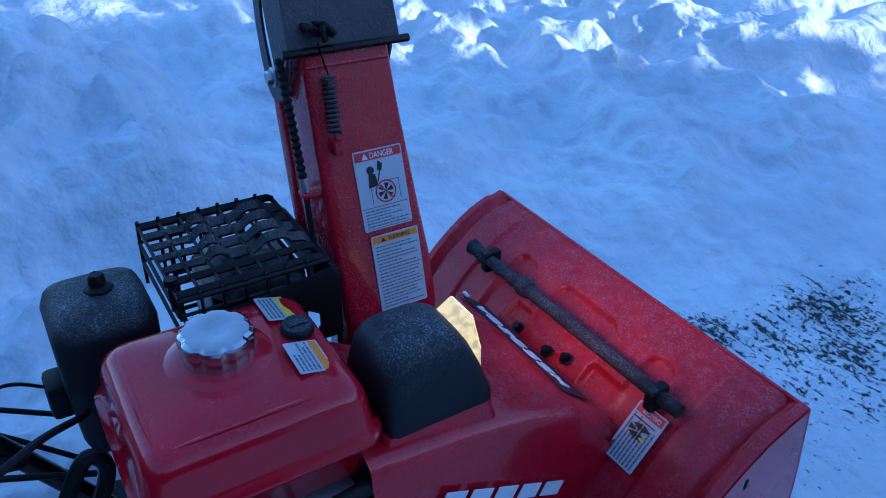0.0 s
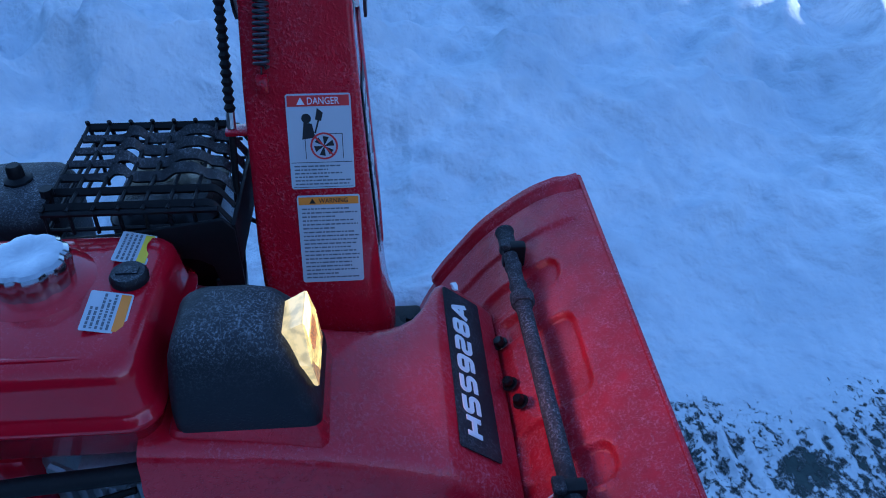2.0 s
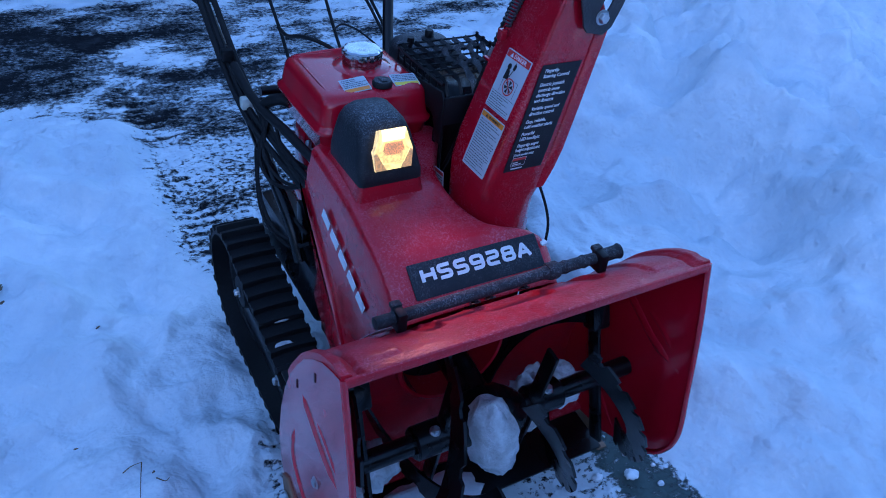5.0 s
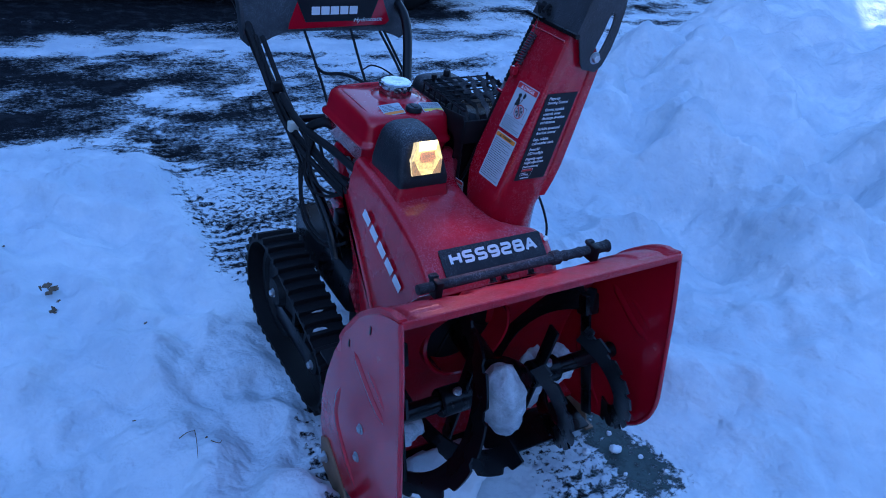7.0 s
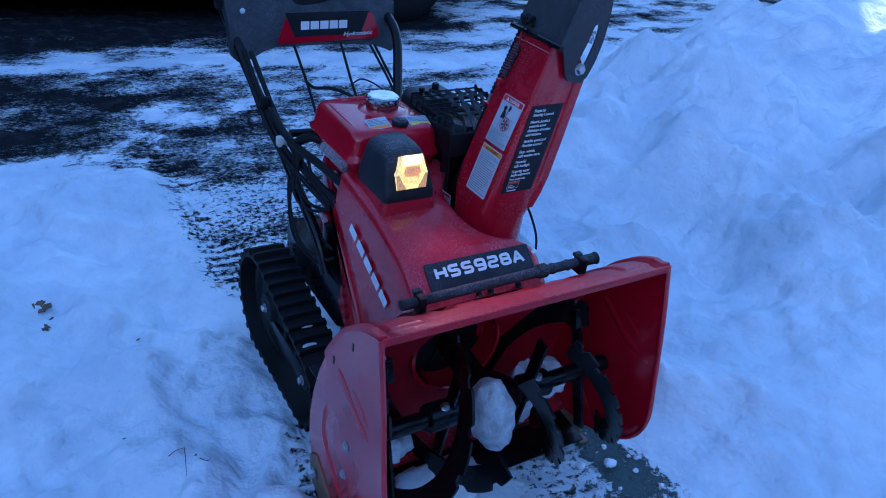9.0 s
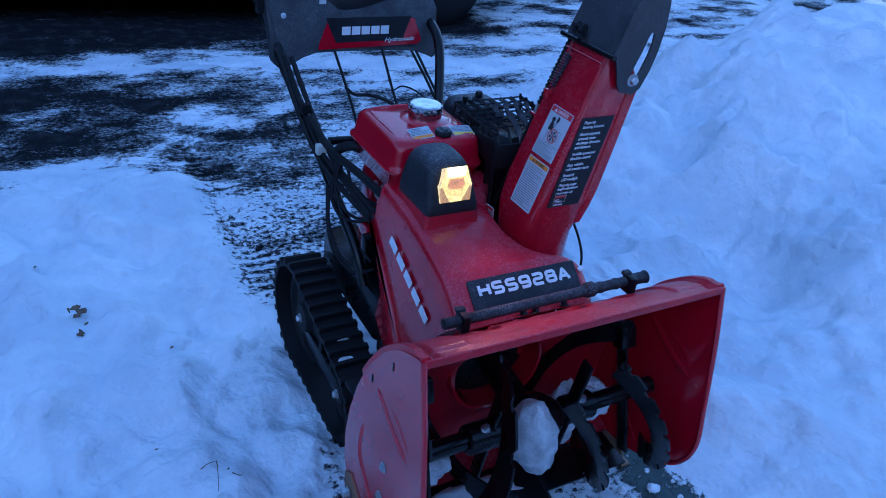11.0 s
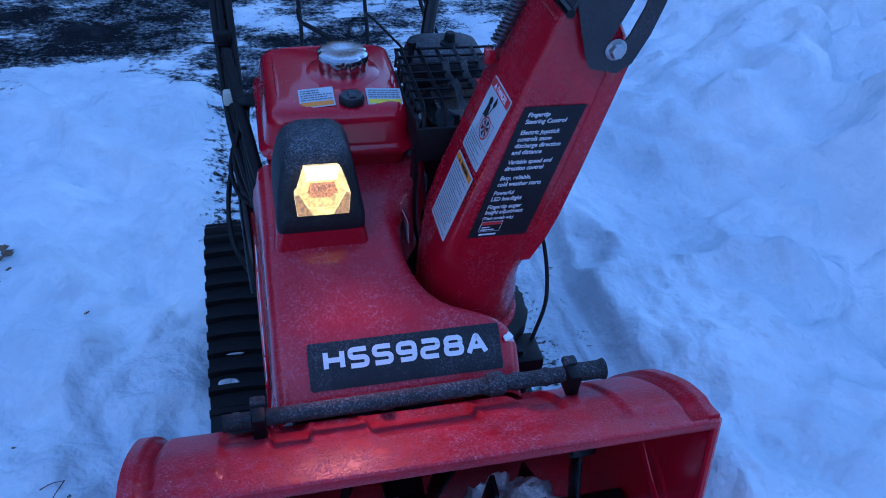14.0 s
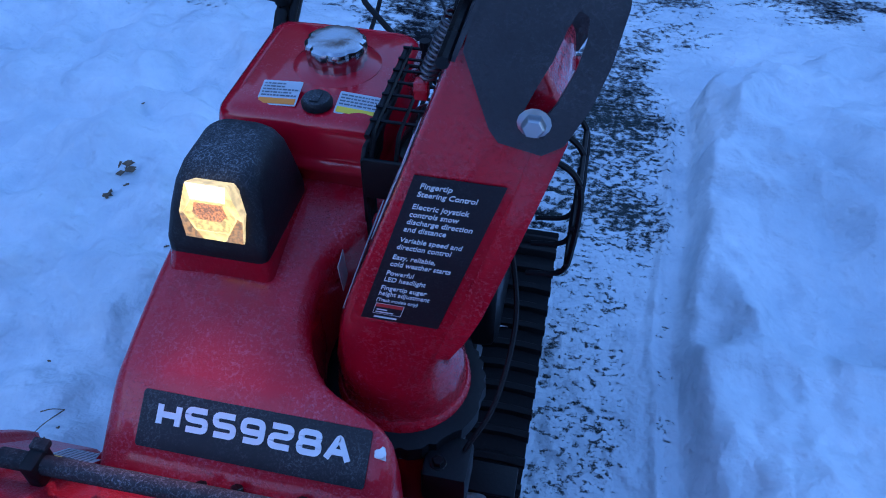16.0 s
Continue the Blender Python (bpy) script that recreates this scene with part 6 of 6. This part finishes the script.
box(bm, (-0.29, 1.23, 0.92), (-0.27, 1.26, 1.0), 0.004)
part("switch", bm, black_plastic, panel)

# ---- clean-out stick clipped across the housing ----
stick = thing("cleanout_stick", "frost-covered black plastic clean-out stick clipped on the auger housing", "tool")
bm = bmesh.new()
RY, RZ = 0.124, 0.627
prof = lambda t: 0.0112 + (0.0022 if t > 0.66 and int(t * 60) % 5 == 0 else 0) + (0.002 if t > 0.9 else 0)
tube(bm, [(-0.252 + 0.516 * k / 60, RY + 0.008 * k / 60, RZ - 0.002 * k / 60) for k in range(61)], prof, 14, 1)
part("rod", bm, frost_rubber, stick)
for x in (-0.208, 0.213):
    bm = boxed((x - 0.009, RY - 0.016, RZ - 0.026), (x + 0.009, RY + 0.018, RZ + 0.0155), 0.004)
    part("clip", bm, black_plastic, stick)
    bm = boxed((x - 0.010, RY + 0.008, RZ + 0.009), (x + 0.010, RY + 0.023, RZ + 0.019), 0.003)
    part("latch", bm, frost_rubber, stick)
bm = lathe(bmesh.new(), [(0.0145, -0.012), (0.017, -0.008), (0.017, 0.008), (0.0145, 0.012)], Matrix.Translation((0.105, RY + 0.005, RZ)) @ pose(0, 0, 0, 0, 90), 14)
part("collar", bm, frost_rubber, stick)


# ---- snow in and round the auger ----
def lump(name, place, size, seed, material, label, category, rough=0.35, freq=1.6, group="", sub=4, turn=(0, 0, 0)):
    bm = bmesh.new()
    bmesh.ops.create_icosphere(bm, subdivisions=sub, radius=1.0)
    for v in bm.verts:
        d = noise.noise(v.co * freq + V(seed, 0, 0)) + 0.5 * noise.noise(v.co * freq * 2.3 + V(0, seed, 0)) + 0.22 * noise.noise(v.co * freq * 6 + V(0, 0, seed))
        v.co *= 1 + rough * d
    bmesh.ops.transform(bm, matrix=pose(*place, *turn) @ Matrix.Diagonal((*size, 1)), verts=bm.verts)
    me = bpy.data.meshes.new(name)
    for f in bm.faces:
        f.smooth = True
    bm.to_mesh(me)
    bm.free()
    me.materials.append(material)
    return tagged(new(name, me), label, category, group)


lump("snow_clump", (-0.012, 0.07, 0.29), (0.052, 0.062, 0.115), 3.0, dirty_snow, "dirty packed snow stuck on the auger gear case", "snow", 0.15, 2.1, turn=(8, -14, 0))
lump("snow_clump", (0.205, 0.14, 0.275), (0.055, 0.04, 0.045), 8.0, dirty_snow, "packed snow caught between the auger blades", "snow", 0.5)
lump("snow_clump", (0.15, 0.17, 0.22), (0.05, 0.04, 0.08), 12.0, dirty_snow, "packed snow caught between the auger blades", "snow", 0.5)
lump("snow_clump", (-0.24, 0.16, 0.20), (0.06, 0.05, 0.035), 15.0, dirty_snow, "packed snow lying in the auger housing", "snow", 0.5)
lump("snow_clump", (-0.12, 0.10, 0.055), (0.12, 0.08, 0.05), 19.0, snow_chunk, "fresh snow heaped under the auger", "snow", 0.4)
for k, (x, y, s) in enumerate(((0.389, 0.019, 0.018), (0.312, 0.048, 0.012), (0.418, 0.076, 0.009), (0.44, -0.03, 0.008), (0.36, -0.06, 0.006), (0.46, 0.02, 0.006), (0.34, 0.0, 0.005), (0.47, -0.1, 0.007))):
    lump("ice_chunk", (x, y, zg(x, y) + s * 0.5), (s, s * 0.8, s * 0.7), 30.0 + k, snow_chunk, "small chunk of broken snow on the asphalt", "ice chunk", 0.5, 1.2, "ice chunks by the housing", 3)
# withered leaves on the swept snow
for k, (x, y, s) in enumerate(((-0.862, 1.215, 0.05), (-0.835, 1.17, 0.016), (-0.86, 1.115, 0.026), (-0.63, 0.98, 0.008), (-0.74, 0.62, 0.007), (-0.60, 0.45, 0.006), (-0.95, 1.5, 0.01))):
    bm = bmesh.new()
    rr = random.Random(70 + k)
    for j in range(9):
        a, l = rr.gauss(0.9, 0.7) + (math.pi if j % 2 else 0), s * rr.uniform(0.35, 0.75)
        w = s * rr.uniform(0.2, 0.42)
        d, o = V(math.cos(a), math.sin(a), rr.uniform(-0.05, 0.22)), V(-math.sin(a), math.cos(a), rr.uniform(-0.25, 0.25))
        p = V(x + rr.uniform(-1, 1) * s * 0.3, y + rr.uniform(-1, 1) * s * 0.3, zg(x, y) + 0.001)
        tip = p + d * l
        quad = [p, p + d * l * 0.5 + o * w, tip, p + d * l * 0.5 - o * w]
        top = [bm.verts.new(q) for q in quad]
        low = [bm.verts.new(q - V(0, 0, 0.0015)) for q in quad]
        bm.faces.new(top)
        bm.faces.new(low[::-1])
        for i in range(4):
            bm.faces.new((top[i], low[i], low[(i + 1) % 4], top[(i + 1) % 4]))
    me = bpy.data.meshes.new("dead_leaves")
    bm.to_mesh(me)
    bm.free()
    me.materials.append(dead_leaf)
    tagged(new("dead_leaves", me), "withered brown leaves half buried in snow", "leaves", "dead leaves on the snow")

# thin twigs on the swept snow
for k, pts in enumerate(([(-0.618, 0.497), (-0.628, 0.44), (-0.641, 0.38)], [(-0.66, 0.48), (-0.64, 0.49), (-0.618, 0.497)], [(-0.60, 0.415), (-0.585, 0.40), (-0.575, 0.41)])):
    bm = tube(bmesh.new(), [(x, y, zg(x, y) + 0.006) for x, y in pts], lambda t: 0.0014 - 0.0008 * t, 6, 4)
    me = bpy.data.meshes.new("twig")
    bm.to_mesh(me)
    bm.free()
    me.materials.append(dead_leaf)
    tagged(new("twig", me), "thin brown twig lying on the snow", "twig", "twigs on the snow")

# ---- parked car behind ----
car = thing("car", "black parked car on the bare asphalt behind", "car")
CM = Matrix.Translation((0.38, 5.22, 0)) @ pose(0, 0, 0, 0, 0, -8)


def car_part(name, bm, material, parent, label=""):
    ob = part(name, bm, material, parent, label)
    ob.matrix_local = CM if parent is car else Matrix.Identity(4)
    return ob


SECT = [(-2.2, 0.35, 0.75, 0.82), (-2.05, 0.24, 0.88, 0.88), (-1.2, 0.20, 0.98, 0.9), (0.0, 0.20, 1.0, 0.9), (1.4, 0.20, 0.98, 0.9), (2.2, 0.24, 0.92, 0.88), (2.4, 0.36, 0.78, 0.8)]
rows = []
for x, z0, z1, w in SECT:
    rows.append([V(x, a, b) for a, b in rounded(-w, w, z0, z1, 0.1)])
car_part("car_body", loft(bmesh.new(), rows), car_black, car)
rows = []
for x, z1, w in ((-1.9, 0.95, 0.75), (-1.3, 1.45, 0.66), (0.3, 1.5, 0.66), (1.2, 0.98, 0.75)):
    rows.append([V(x, a, b) for a, b in rounded(-w, w, 0.9, z1, 0.04)])
car_part("cabin", loft(bmesh.new(), rows), dark_glass, car)
bm = boxed((-1.3, -0.92, 0.17), (1.3, -0.86, 0.26), 0.02)
car_part("sill", bm, car_black, car)
# chrome strip added in place of the snow's reflection along the sill
car_part("sill_reflection", boxed((-1.3, -0.935, 0.262), (1.3, -0.925, 0.270), 0.002), chrome, car, "thin bright strip in place of snow mirrored in the sill")
for x in (-1.45, 1.62):
    for y in (-0.8, 0.8):
        wm_ = Matrix.Translation((x, y, 0.33)) @ pose(0, 0, 0, 90)
        bm = lathe(bmesh.new(), [(0.22, -0.1), (0.31, -0.1), (0.335, -0.08), (0.335, 0.08), (0.31, 0.1), (0.22, 0.1)], wm_, 36)
        wheel = car_part("tyre", bm, rubber, car)
        bm = lathe(bmesh.new(), [(0.05, 0.075), (0.21, 0.085), (0.225, 0.1), (0.225, -0.1), (0.2, -0.1)], wm_, 36)
        ob = part("rim", bm, cast, wheel)

# ---- unseen dark ring, added to block the low sky and shape the light ----
bm = bmesh.new()
rings = []
for k in range(241):
    a = 2 * math.pi * k / 240
    near_sun = math.exp(-(((math.degrees(a) - SUN_AZ + 180) % 360 - 180) / 18) ** 4)
    # lower on this side, to let more skylight in
    sky_gap = math.exp(-(((math.degrees(a) - 15 + 180) % 360 - 180) / 55) ** 4)
    h = (26 - 19 * near_sun - 20 * sky_gap) * (0.85 + 0.22 * noise.noise(V(math.cos(a) * 4, math.sin(a) * 4, 0)) + 0.16 * noise.noise(V(math.cos(a) * 21, math.sin(a) * 21, 3)) + 0.10 * noise.noise(V(math.cos(a) * 70, math.sin(a) * 70, 5)))
    d = V(math.cos(a), math.sin(a), 0)
    rings.append([d * 38 + V(0, 0, -0.2), d * 38 + V(0, 0, h * 0.6), d * 39.5 + V(0, 0, h), d * 41 + V(0, 0, -0.2)])
loft(bm, rings, caps=False)
me = bpy.data.meshes.new("sky_blocker")
bmesh.ops.recalc_face_normals(bm, faces=bm.faces)
bm.to_mesh(me)
bm.free()
me.materials.append(woods)
tagged(new("sky_blocker", me), "unseen dark ring added to block the low sky", "woods", kind="structure")

# ---- added out of view to shade the place: a sun-blocking wall and dappling leaves ----
s_dir = V(math.cos(radians(SUN_AZ)), math.sin(radians(SUN_AZ)), 0)
corner = V(2.35, -1.1, 0) + s_dir * 10.5
left_dir = V(s_dir.y, -s_dir.x, 0)
WM = Matrix((left_dir, s_dir, V(0, 0, 1))).transposed().to_4x4()
WM.translation = corner
# unseen block that only casts the large shadow
bm = boxed((0.0, 0.0, -0.1), (10.0, 5.0, 5.0), 0.01, WM)
me = bpy.data.meshes.new("sun_blocker_wall")
bm.to_mesh(me)
bm.free()
me.materials.append(blocker_paint)
tagged(new("sun_blocker_wall", me), "unseen plain block added to keep the sun off the drive", "wall", kind="structure")
# unseen leaves, added so that sunlight falls in patches past the wall's edge
rr = random.Random(21)
bm = bmesh.new()
for k in range(1500):
    u = -5.5 * rr.random() ** 1.2
    p = WM @ V(u, rr.uniform(-0.4, 0.4), rr.uniform(0.0, 5.4))
    a = V(rr.gauss(0, 1), rr.gauss(0, 1), rr.gauss(0, 1)).normalized()
    o = a.orthogonal().normalized()
    w = a.cross(o)
    s = rr.uniform(0.05, 0.17)
    quad = [p + o * s, p + w * s * 0.6, p - o * s, p - w * s * 0.6]
    top = [bm.verts.new(q) for q in quad]
    low = [bm.verts.new(q + a * 0.004) for q in quad]
    bm.faces.new(top)
    bm.faces.new(low[::-1])
    for i in range(4):
        bm.faces.new((top[i], low[i], low[(i + 1) % 4], top[(i + 1) % 4]))
me = bpy.data.meshes.new("bush")
bm.to_mesh(me)
bm.free()
me.materials.append(dapple_leaf)
tagged(new("bush", me), "unseen loose leaves added to break the sunlight into patches", "bush", kind="stuff")
